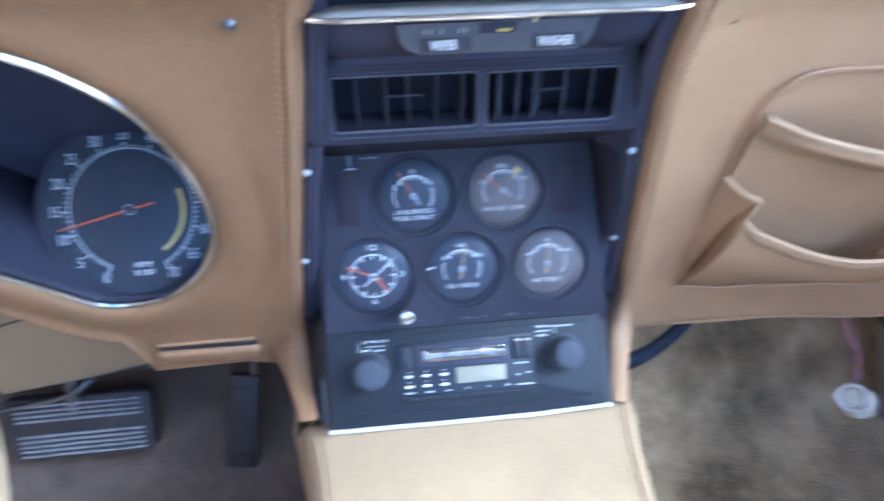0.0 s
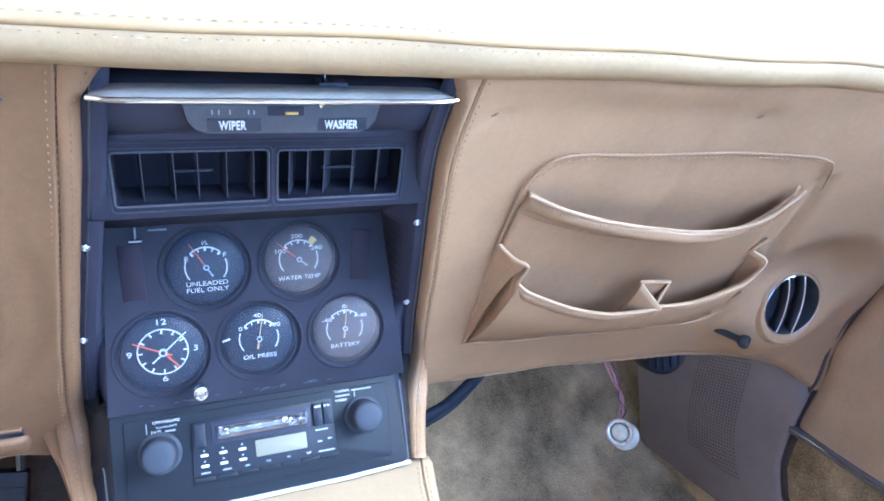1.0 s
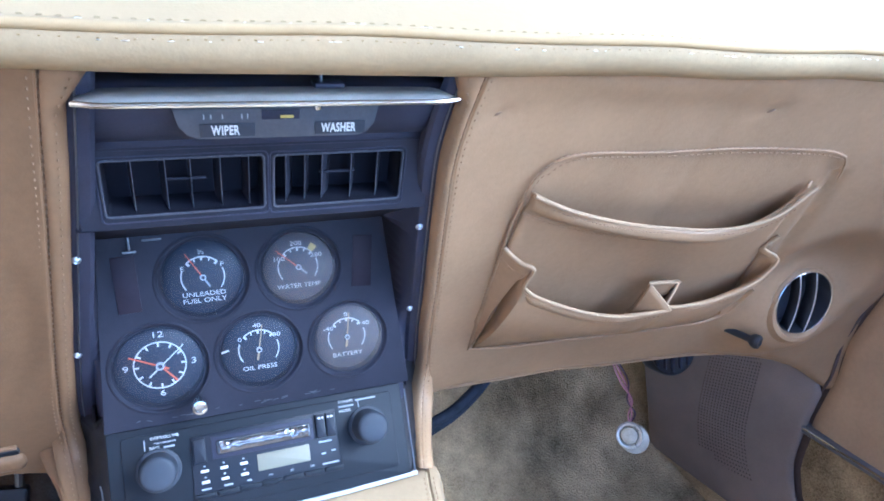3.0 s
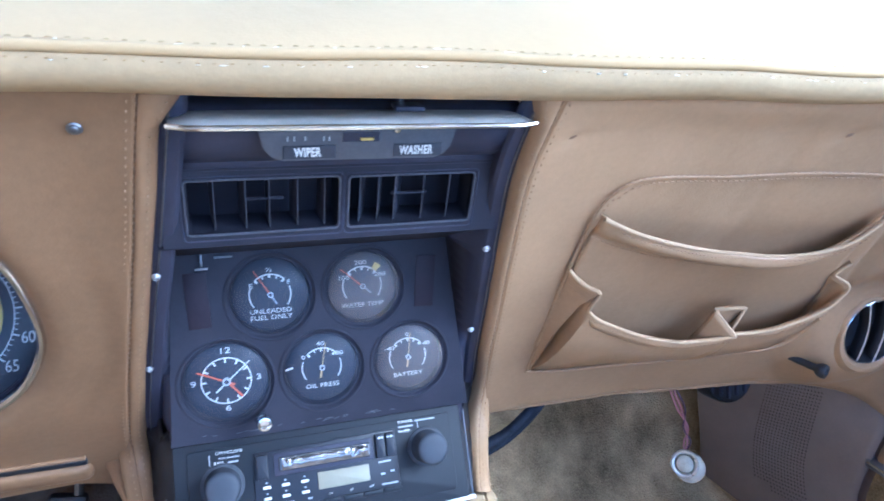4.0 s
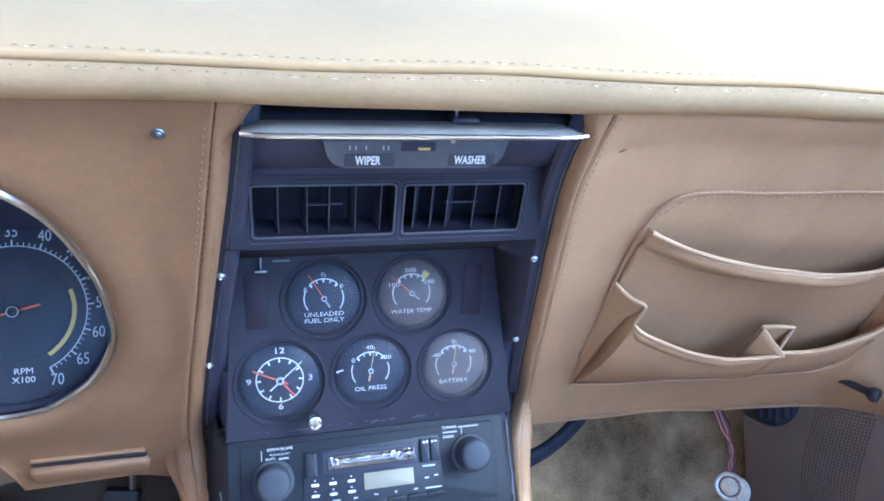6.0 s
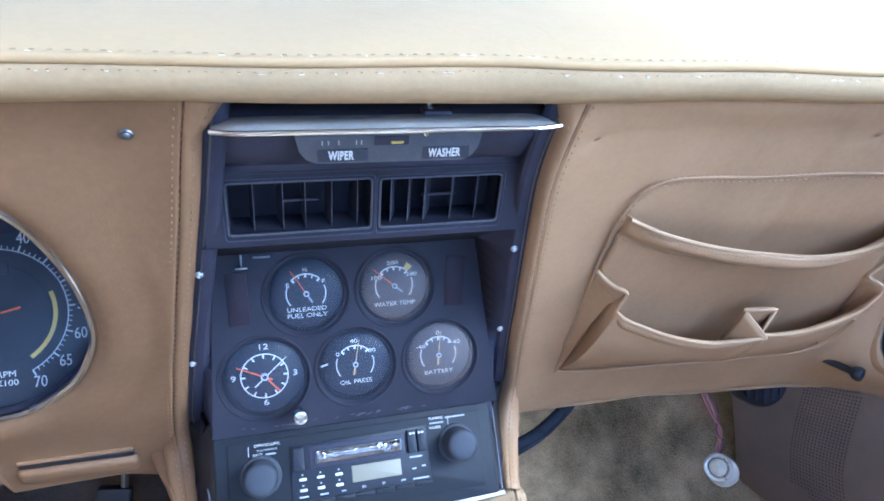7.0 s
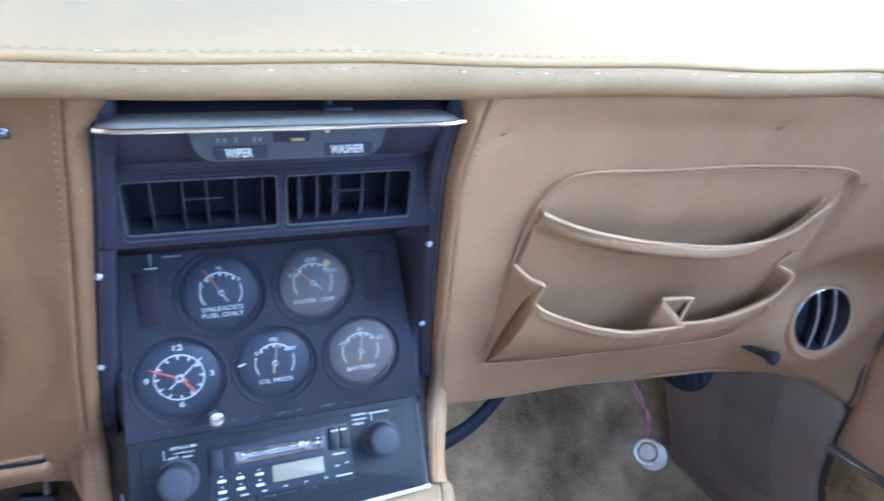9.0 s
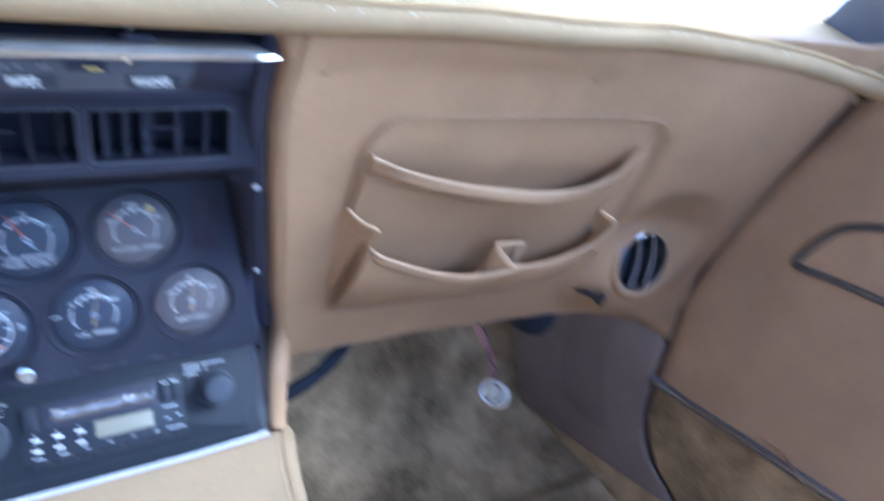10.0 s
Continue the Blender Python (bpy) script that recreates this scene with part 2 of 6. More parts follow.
def smooth_path(points, per=6):
    """Catmull-Rom through the points."""
    p = [Vector(q) for q in points]
    p = [2 * p[0] - p[1], *p, 2 * p[-1] - p[-2]]
    out = []
    for i in range(1, len(p) - 2):
        for k in range(per):
            t = k / per
            a, b, c, d = p[i - 1], p[i], p[i + 1], p[i + 2]
            out.append(0.5 * ((2 * b) + (c - a) * t + (2 * a - 5 * b + 4 * c - d) * t * t + (3 * b - a - 3 * c + d) * t ** 3))
    out.append(p[-2])
    return out


def tube(points, radius, seg=8, bm=None, closed=False):
    """A round cord along the points."""
    b = bm or bmesh.new()
    pts = [Vector(p) for p in points]
    n = len(pts)
    rings = []
    side = None
    for i, p in enumerate(pts):
        a = pts[i - 1] if i or closed else p
        c = pts[(i + 1) % n] if i < n - 1 or closed else p
        d = (c - a).normalized()
        if side is None:
            side = d.orthogonal().normalized()
        side = (side - d * side.dot(d)).normalized()
        up = d.cross(side)
        r = radius(i / max(1, n - 1)) if callable(radius) else radius
        rings.append([b.verts.new(p + r * (math.cos(6.283185307 * k / seg) * side + math.sin(6.283185307 * k / seg) * up)) for k in range(seg)])
    pairs = list(zip(rings, rings[1:])) + ([(rings[-1], rings[0])] if closed else [])
    for a, c in pairs:
        for k in range(seg):
            q = (k + 1) % seg
            b.faces.new((a[k], a[q], c[q], c[k]))
    if not closed:
        b.faces.new(rings[0][::-1])
        b.faces.new(rings[-1])
    return b


def arc_strip(r, a0, a1, width, m, n=24, h=0.0003, bm=None):
    """A thin raised band on an arc (degrees, anticlockwise from local x)."""
    b = bmesh.new()
    rows = []
    for k in range(n + 1):
        a = radians(a0 + (a1 - a0) * k / n)
        c, s = math.cos(a), math.sin(a)
        ri, ro = r - width / 2, r + width / 2
        rows.append([(ri * c, ri * s, 0), (ri * c, ri * s, h), (ro * c, ro * s, h), (ro * c, ro * s, 0)])
    loft(rows, False, b)
    bmesh.ops.transform(b, matrix=m, verts=b.verts)
    return join(bm or bmesh.new(), b)


def bar(p, q, width, m, h=0.0004, bm=None, w2=None):
    """A thin flat bar from p to q in the local xy plane."""
    p, q = Vector((*p, 0)), Vector((*q, 0))
    d = (q - p).normalized()
    s = Vector((-d.y, d.x, 0))
    w2 = width if w2 is None else w2
    pts = [p - s * width / 2, q - s * w2 / 2, q + s * w2 / 2, p + s * width / 2]
    return prism([(v.x, v.y) for v in pts], h, m, bm=bm)


def text(name, body, size, m, material, parent, squeeze=1.0, spacing=1.0, bold=0.0):
    c = bpy.data.curves.new(name, "FONT")
    c.body, c.size, c.align_x, c.align_y, c.extrude = body, size, "CENTER", "CENTER", 0.00012
    c.resolution_u = 3
    c.space_character = spacing
    c.offset = bold
    tmp = bpy.data.objects.new("tmp", c)
    scene.collection.objects.link(tmp)
    me = bpy.data.meshes.new_from_object(tmp.evaluated_get(bpy.context.evaluated_depsgraph_get()))
    bpy.data.objects.remove(tmp)
    me.name = name
    me.transform(Matrix.Translation(-base_of(parent)) @ m @ Matrix.Diagonal((squeeze, 1, 1, 1)))
    me.materials.clear()
    me.materials.append(material)
    return link_mesh(name, me, parent)


def circle(cx, cy, r, n=40):
    return [(cx + r * math.cos(6.283185307 * k / n), cy + r * math.sin(6.283185307 * k / n)) for k in range(n)]


def rounded(x0, y0, x1, y1, r, n=4):
    out = []
    for cx, cy, a in ((x1 - r, y1 - r, 0), (x0 + r, y1 - r, 90), (x0 + r, y0 + r, 180), (x1 - r, y0 + r, 270)):
        out += [(cx + r * math.cos(radians(a + 90 * k / n)), cy + r * math.sin(radians(a + 90 * k / n))) for k in range(n + 1)]
    return out


def lerp_table(table, v):
    """Linear look-up of x over rising v in rows (v, x)."""
    if v <= table[0][0]:
        return table[0][1]
    for (a, p), (b, q) in zip(table, table[1:]):
        if v <= b:
            return p + (q - p) * (v - a) / (b - a)
    return table[-1][1]


def stitches(points, material, parent, pitch=0.0042, length=0.0028, width=0.0007, lift=0.0005, toward=None, name="stitching"):
    """A row of short thread dashes along a path."""
    pts = [Vector(p) for p in points]
    bm = bmesh.new()
    run, nxt = 0.0, 0.0
    up = toward or PAD_N
    for a, b in zip(pts, pts[1:]):
        seg = (b - a).length
        d = (b - a).normalized()
        while nxt < run + seg:
            c = a + d * (nxt - run)
            s = d.cross(up).normalized()
            n = s.cross(d).normalized()
            if n.dot(up) < 0:
                n = -n
            m = Matrix((d, s, n)).transposed().to_4x4()
            m.translation = c + n * lift
            vs = [bm.verts.new(m @ Vector(v)) for v in ((-length / 2, -width / 2, 0), (length / 2, -width / 2, 0), (length / 2, width / 2, 0), (-length / 2, width / 2, 0),
                                                         (-length / 3, 0, width * 0.6), (length / 3, 0, width * 0.6))]
            for f in ((0, 1, 5, 4), (1, 2, 5), (2, 3, 4, 5), (3, 0, 4)):
                bm.faces.new([vs[i] for i in f])
            nxt += pitch
        run += seg
    return part(name, bm, material, parent)


# ---------------------------------------------------------------- axes of the dashboard
RAKE = radians(16)
U, V, N = Vector((1, 0, 0)), Vector((0, math.sin(RAKE), math.cos(RAKE))), Vector((0, -math.cos(RAKE), math.sin(RAKE)))
PANEL_M = Matrix((U, V, N)).transposed().to_4x4()
PANEL_M.translation = (0, 0, 0.45)


def on_panel(u, v, w=0.0, turn=0.0):
    return PANEL_M @ Matrix.Translation((u, v, w)) @ Matrix.Rotation(radians(turn), 4, "Z")


# the radio's face leans back further than the gauges
RS = math.atan(0.36)
RADIO_M = PANEL_M @ Matrix.Translation((0, -0.04, 0.006)) @ Matrix.Rotation(-RS, 4, "X")


def on_radio(x, down, w=0.0, turn=0.0):
    return RADIO_M @ Matrix.Translation((x, -down, w)) @ Matrix.Rotation(radians(turn), 4, "Z")


PAD_N = Vector((0, -1, -0.39)).normalized()

# the round outlet at the pad's end
VENT_C = Vector((0.4797, -0.0310, 0.4358))
VENT_N = Vector((-0.13, -1.0, 0.175)).normalized()
VENT_Q = VENT_N.to_track_quat("Z", "Y").to_matrix().to_4x4()
VENT_Q.translation = VENT_C


def pad_y(x, z):
    return 0.0186 - 0.39 * (z - 0.40) - 0.15 * max(0.0, x - 0.28)


def on_pad(x, z, off=0.0):
    return Vector((x, pad_y(x, z), z)) + PAD_N * off


PAD_M = Matrix((Vector((1, 0, 0)), PAD_N.cross(Vector((1, 0, 0))), PAD_N)).transposed().to_4x4()


def pad_frame(x, z, off=0.0):
    m = PAD_M.copy()
    m.translation = on_pad(x, z, off)
    return m


EDGE_R = [(0.247, 0.160), (0.361, 0.132), (0.444, 0.117), (0.508, 0.108), (0.560, 0.100), (0.603, 0.094), (0.629, 0.0940), (0.640, 0.0955), (0.67, 0.099)]
EDGE_L = [(0.243, -0.140), (0.372, -0.1185), (0.400, -0.1155), (0.417, -0.1142), (0.449, -0.1095), (0.478, -0.1055), (0.506, -0.1008), (0.524, -0.0978), (0.588, -0.087), (0.641, -0.079), (0.67, -0.074)]

SEAM_R, SEAM_L = 0.0066, 0.0104


def edge_at(table, z):
    return sum(lerp_table(table, z + dz) for dz in (-0.012, -0.006, 0, 0.006, 0.012)) / 5


# ---------------------------------------------------------------- shell of the car
def quad_sheet(name, pts, material, thick=0.02, label=""):
    ob = part(name, loft([pts[:2], [pts[3], pts[2]]]), material, None, "", False)
    solid(ob, thick)
    return tagged(ob, label, "", "", "structure")


def build_shell():
    # floor and toe board, one carpeted sheet each side of the tunnel
    prof = [(-1.1, 0.03), (-0.10, 0.03), (0.0, 0.032), (0.07, 0.042), (0.13, 0.068), (0.19, 0.115), (0.25, 0.185), (0.32, 0.28), (0.37, 0.36), (0.38, 0.62)]
    prof = [(p.y, p.z) for p in smooth_path([(0, y, z) for y, z in prof], 8)]
    xs = [-0.66 + 1.32 * k / 66 for k in range(67)]
    def deeper(x, y):
        # the passenger's side reaches further forward
        return 0.055 * min(1.0, max(0.0, (x - 0.22) / 0.2)) * min(1.0, max(0.0, y / 0.08))

    rows = [[(x, y + deeper(x, y) + 0.004 * noise.noise((x * 9, y * 9, z * 9)), z + 0.006 * noise.noise((x * 7, y * 7, 3 + z * 7))) for x in xs] for y, z in prof]
    fl = part("floor", loft(rows), CARPET)
    solid(fl, 0.02, 1.0)
    tagged(fl, "mottled brown cut-pile carpet over floor and toe board", "carpet", "", "structure")
    # unseen walls that close the cabin; the tall left one blocks side light
    quad_sheet("wall_rear", [(-0.70, -1.1, 0), (0.70, -1.1, 0), (0.62, -1.15, 0.62), (-0.62, -1.15, 0.62)], HEADLINER, 0.02, "plain tan rear bulkhead")
    quad_sheet("wall_left", [(-0.68, 0.45, 0), (-0.68, -1.1, 0), (-0.58, -1.1, 1.10), (-0.58, 0.45, 1.10)], TAN_DOOR, 0.03, "plain tan wall, unseen, blocking light from the driver's side")
    # dark sheet added behind the door: keeps daylight out and darkens its gaps
    dark = mat_base("gap_blocker_dark", (0.03, 0.028, 0.028), 0.8, spec=0.1)
    quad_sheet("wall_right", [(0.665, 0.45, 0), (0.665, -1.1, 0), (0.665, -1.1, 0.66), (0.665, 0.45, 0.66)], dark, 0.02, "dark sheet behind the passenger door, blocking daylight in the gaps")
    # unseen roof strips, set to shade the dash lip and admit light between
    for nm, x0, x1, y0, y1 in (("ceiling", -0.56, 0.56, -0.40, -0.08), ("ceiling_rear", -0.56, 0.56, -1.15, -0.62)):
        ob = part(nm, box((x1 - x0, y1 - y0, 0.03), pose((x0 + x1) / 2, (y0 + y1) / 2, 1.10), 0.01), HEADLINER)
        tagged(ob, "plain tan roof strip, unseen, shaping the cabin light", "headliner", "", "structure")


build_shell()


# ground, far trees and the glass
def build_outside():
    rows = []
    for r in (0.0, 2.0, 6.0, 20.0, 80.0, 400.0, 3000.0):
        rows.append([(r * math.cos(a * 0.19635), r * math.sin(a * 0.19635), -0.33) for a in range(32)])
    rows[0] = [(0.01 * math.cos(a * 0.19635), 0.01 * math.sin(a * 0.19635), -0.33) for a in range(32)]
    conc = vary(mat_base("pale_concrete", (0.60, 0.57, 0.52), 0.9), (0.60, 0.57, 0.52), 2, 0.2, 60, 0.3, 0.003)
    g = part("ground", loft(rows, True), conc)
    tagged(g, "pale concrete ground outside the car", "ground", "", "structure")
    # windshield
    rows = []
    for k in range(9):
        t = k / 8
        rows.append([(x * (1 - 0.12 * t), 0.50 - 0.57 * t + 0.10 * (0.25 - (x / 1.28) ** 2), 0.655 + 0.43 * t) for x in (-0.66 + 1.32 * j / 16 for j in range(17))])
    w = part("window_1", loft(rows), WINDSHIELD)
    w.visible_shadow = False
    tagged(w, "raked curved windshield glass", "windshield", "", "structure")


build_outside()


# ---------------------------------------------------------------- dashboard top
def build_dash_top():
    dash = thing("dashboard_top", (0, 0.1, 0.66), "sun-faded tan vinyl dash top with a stitched, chipped front lip", "dashboard")
    prof = [(-0.070, 0.670), (-0.076, 0.660), (-0.082, 0.6562), (-0.090, 0.6568), (-0.097, 0.661), (-0.1005, 0.667), (-0.1005, 0.6725), (-0.0985, 0.6758),
            (-0.0962, 0.6768), (-0.0940, 0.6772), (-0.0910, 0.6786), (-0.080, 0.6830), (-0.066, 0.6866), (-0.046, 0.6902), (-0.02, 0.6928), (0.02, 0.6945), (0.08, 0.695), (0.20, 0.6945), (0.33, 0.699), (0.40, 0.7055), (0.442, 0.711), (0.458, 0.695)]
    xs = [-0.67 + 1.325 * k / 120 for k in range(121)]

    def bend(x):
        return -0.10 * max(0.0, x - 0.33) * 0.9

    def sag(x):
        # slow waves of an old padded lip
        return lerp_table([(-0.3, 0.0052), (-0.2, 0.0040), (-0.1, 0.0024), (0.0, 0.0009), (0.08, 0.0)], x) + 0.0009 * math.sin(x * 17 + 0.7) + 0.0005 * math.sin(x * 41) - lerp_table([(0.2, 0.0), (0.344, 0.003), (0.4235, 0.0078), (0.48, 0.0140), (0.555, 0.0245), (0.63, 0.037)], x)

    def under(x):
        # the lower edge lifts towards the driver and droops over the console
        return lerp_table([(-0.30, -0.0006), (-0.20, 0.0003), (-0.10, 0.0014), (-0.02, 0.0001), (0.04, -0.0014), (0.09, -0.0006), (0.14, 0.0004)], x)

    rows = []
    for y, z in prof:
        front = max(0.0, min(1.0, (0.1 - y) / 0.2))
        low = max(0.0, min(1.0, (0.670 - z) / 0.010))
        rows.append([(x, y + bend(x) * front, z + sag(x) * front + under(x) * low) for x in xs])
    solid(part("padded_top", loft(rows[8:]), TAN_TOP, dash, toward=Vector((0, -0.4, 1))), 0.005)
    solid(part("front_lip", loft(rows[:9]), TAN_LIP, dash, "tan vinyl, less faded and toned for its weaker light", toward=Vector((0, -1, 0.1))), 0.005)

    def line(y, z, lift=0.0):
        return [(x, y + bend(x), z + sag(x) + lift) for x in xs]

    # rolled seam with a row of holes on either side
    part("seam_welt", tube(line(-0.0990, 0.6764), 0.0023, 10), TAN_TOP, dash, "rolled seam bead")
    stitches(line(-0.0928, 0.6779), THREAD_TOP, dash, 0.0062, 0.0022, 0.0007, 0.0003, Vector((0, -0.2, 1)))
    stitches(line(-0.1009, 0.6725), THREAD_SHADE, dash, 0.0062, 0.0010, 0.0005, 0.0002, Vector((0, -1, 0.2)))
    # chips where the skin has worn through
    rng = random.Random(5)
    for k in range(110):
        x = rng.uniform(-0.42, 0.50)
        upper = rng.random() < 0.62
        y, z, n = (-0.0935, 0.6776, Vector((0, -0.4, 1))) if upper else (-0.1010, 0.6718, Vector((0, -1, 0.15)))
        n.normalize()
        a = Vector((1, 0, 0))
        b = n.cross(a).normalized()
        c = Vector((x, y + bend(x), z + sag(x)))
        ln, wd = rng.uniform(0.0008, 0.0040) * (rng.choice((0.5, 0.7, 1.0)) if upper else 0.5), rng.uniform(0.0005, 0.0012) * (1.0 if upper else 0.4)
        bm = bmesh.new()
        ring = [bm.verts.new(c + a * ln * rng.uniform(0.7, 1.1) * math.cos(q * 0.698) + b * wd * rng.uniform(0.6, 1.2) * math.sin(q * 0.698)) for q in range(9)]
        top = bm.verts.new(c + n * 0.0007)
        for q in range(9):
            bm.faces.new((ring[q], ring[(q + 1) % 9], top))
        part("chip", bm, FOAM, dash)


build_dash_top()


# ---------------------------------------------------------------- passenger pad with its map pocket
PAD_BOT = [(0.10, 0.349), (0.24, 0.344), (0.33, 0.345), (0.42, 0.351), (0.466, 0.348), (0.50, 0.339), (0.533, 0.328), (0.575, 0.309), (0.61, 0.292), (0.634, 0.281)]


def build_passenger_pad():
    pad = thing("passenger_dash_pad", (0.35, 0.0, 0.345), "tan leather passenger dash pad with soft dimples", "dash pad")
    rows = []
    nj, ni = 120, 170
    dimples = [(0.119, 0.633), (0.311, 0.631), (0.47, 0.628)]
    for j in range(-3, nj + 1):
        row = []
        v = max(0, j) / nj
        for i in range(ni + 1):
            u = i / ni
            z, x = 0.5, 0.3
            for _ in range(4):
                x0 = edge_at(EDGE_R, z) + SEAM_R + 0.0002
                x = x0 + u ** 1.6 * (0.628 - x0)
                z = lerp_table(PAD_BOT, x) * (1 - v) + 0.672 * v
            near = x - x0
            off = (0.0015 * noise.noise((x * 11, z * 11, 0.3)) + 0.0007 * noise.noise((x * 40, z * 30, 5.3))) * min(1.0, near / 0.05)
            off += 0.0041 * max(0.0, 1 - near / 0.06) ** 2 - 0.0024 * math.exp(-(near / 0.0009) ** 2)
            off -= 1.07 * lerp_table([(0.285, -0.015), (0.30, -0.0137), (0.33, 0.0), (0.38, 0.0135), (0.447, 0.017), (0.51, 0.021), (0.62, 0.024)], z) * max(0.0, (x - 0.53) / 0.076) ** 2
            for dx, dz in dimples:
                skew = (z - dz) - 0.35 * (x - dx)
                off -= 0.0020 * math.exp(-(((x - dx) / 0.009) ** 2 + (skew / 0.0060) ** 2))
                off += 0.0006 * math.exp(-(((x - dx) / 0.035) ** 2 + ((z - dz - 0.005) / 0.016) ** 2))
            # bulge above the top corner fold, and the raised ring round the outlet
            off += 0.004 * math.exp(-(((x - 0.24) / 0.09) ** 2 + ((z - 0.652) / 0.012) ** 2))
            # hollow behind the pocket's upper lip, and the soft groove beside the pocket
            hx = max(0.0, 1 - ((x - 0.285) / 0.115) ** 2)
            edge = 0.541 + 0.9 * (x - 0.30) ** 2
            off -= 0.0040 * hx ** 0.7 * math.exp(-((z - edge + 0.006) / 0.018) ** 2)
            gd = abs(x - lerp_table([(0.40, 0.418), (0.43, 0.427), (0.469, 0.422), (0.504, 0.4145), (0.532, 0.411), (0.558, 0.407), (0.582, 0.402)], z))
            if 0.40 < z < 0.585:
                off -= 0.0042 * math.exp(-(gd / 0.006) ** 2) * min(1.0, (z - 0.40) / 0.02)
            low = min(1.0, max(0.0, (z - lerp_table(PAD_BOT, x)) / 0.012))
            off -= 0.005 * (1 - low) ** 2
            if j < 0:
                off -= (0.008, 0.02, 0.04)[-j - 1]
            row.append(on_pad(x, z, off))
        rows.append(row)
    bm = loft(rows)
    # opening for the outlet
    inv = VENT_Q.inverted()
    for v in bm.verts:
        loc = inv @ v.co
        r = math.hypot(loc.x, loc.y)
        if r < 0.086 and abs(loc.z) < 0.07:
            s = max(0.0, min(1.0, (r - 0.034) / 0.052))
            s = s * s * (3 - 2 * s)
            v.co = VENT_Q @ Vector((loc.x, loc.y, loc.z * s - 0.002 * (1 - s)))
    kill = []
    for f in bm.faces:
        loc = inv @ f.calc_center_median()
        if math.hypot(loc.x, loc.y) < 0.0325 and abs(loc.z) < 0.03:
            kill.append(f)
    bmesh.ops.delete(bm, geom=kill, context="FACES")
    for v in bm.verts:
        loc = inv @ v.co
        r = math.hypot(loc.x, loc.y)
        if v.is_boundary and r < 0.045 and abs(loc.z) < 0.03:
            v.co = VENT_Q @ Vector((loc.x / r * 0.0325, loc.y / r * 0.0325, -0.002))
    ob = part("pad_skin", bm, TAN, pad, toward=PAD_N)
    solid(ob, 0.004)
    # small dark ellipses in two dimples: the shade of their slits, as colour
    for dx, dz in dimples[:2]:
        part("dimple_shade", lathe([(0, 0.0007), (0.0013, 0.0005), (0.0021, 0.0)], pad_frame(dx, dz, 0.0003 if dx < 0.2 else -0.0009) @ Matrix.Rotation(radians(24), 4, "Z") @ Matrix.Diagonal((1.5, 0.55, 1, 1)), 12), THREAD_DARK, pad, "dark ellipse for the dimple's shade")
    # bound lower edge and the fold under the dash lip
    xs = [0.14 + 0.465 * k / 60 for k in range(61)]
    part("lower_binding", tube([on_pad(x, lerp_table(PAD_BOT, x) - 0.0005, -0.006) for x in xs], lambda t: 0.0034 * min(1.0, (1 - t) * 3 + 0.1), 8), TAN, pad)
    return pad


build_passenger_pad()


TRIM_FOOT_R = [(0.022, 0.1244, 0.3720, 0.1465, 0.3674), (0.008, 0.1203, 0.3666, 0.1401, 0.3622), (-0.008, 0.1158, 0.3639, 0.1331, 0.3598), (-0.024, 0.1107, 0.3622, 0.1276, 0.3579), (-0.038, 0.1061, 0.3608, 0.1232, 0.3559), (-0.047, 0.1042, 0.3575, 0.1215, 0.3520)]
TRIM_FOOT_L = [(0.022, -0.1177, 0.3717, -0.1376, 0.3737), (0.008, -0.1158, 0.3696, -0.1341, 0.3715), (-0.008, -0.1135, 0.3690, -0.1300, 0.3708), (-0.024, -0.1116, 0.3674, -0.1265, 0.3692), (-0.038, -0.1093, 0.3653, -0.1240, 0.3671), (-0.046, -0.1082, 0.3635, -0.1232, 0.3630)]


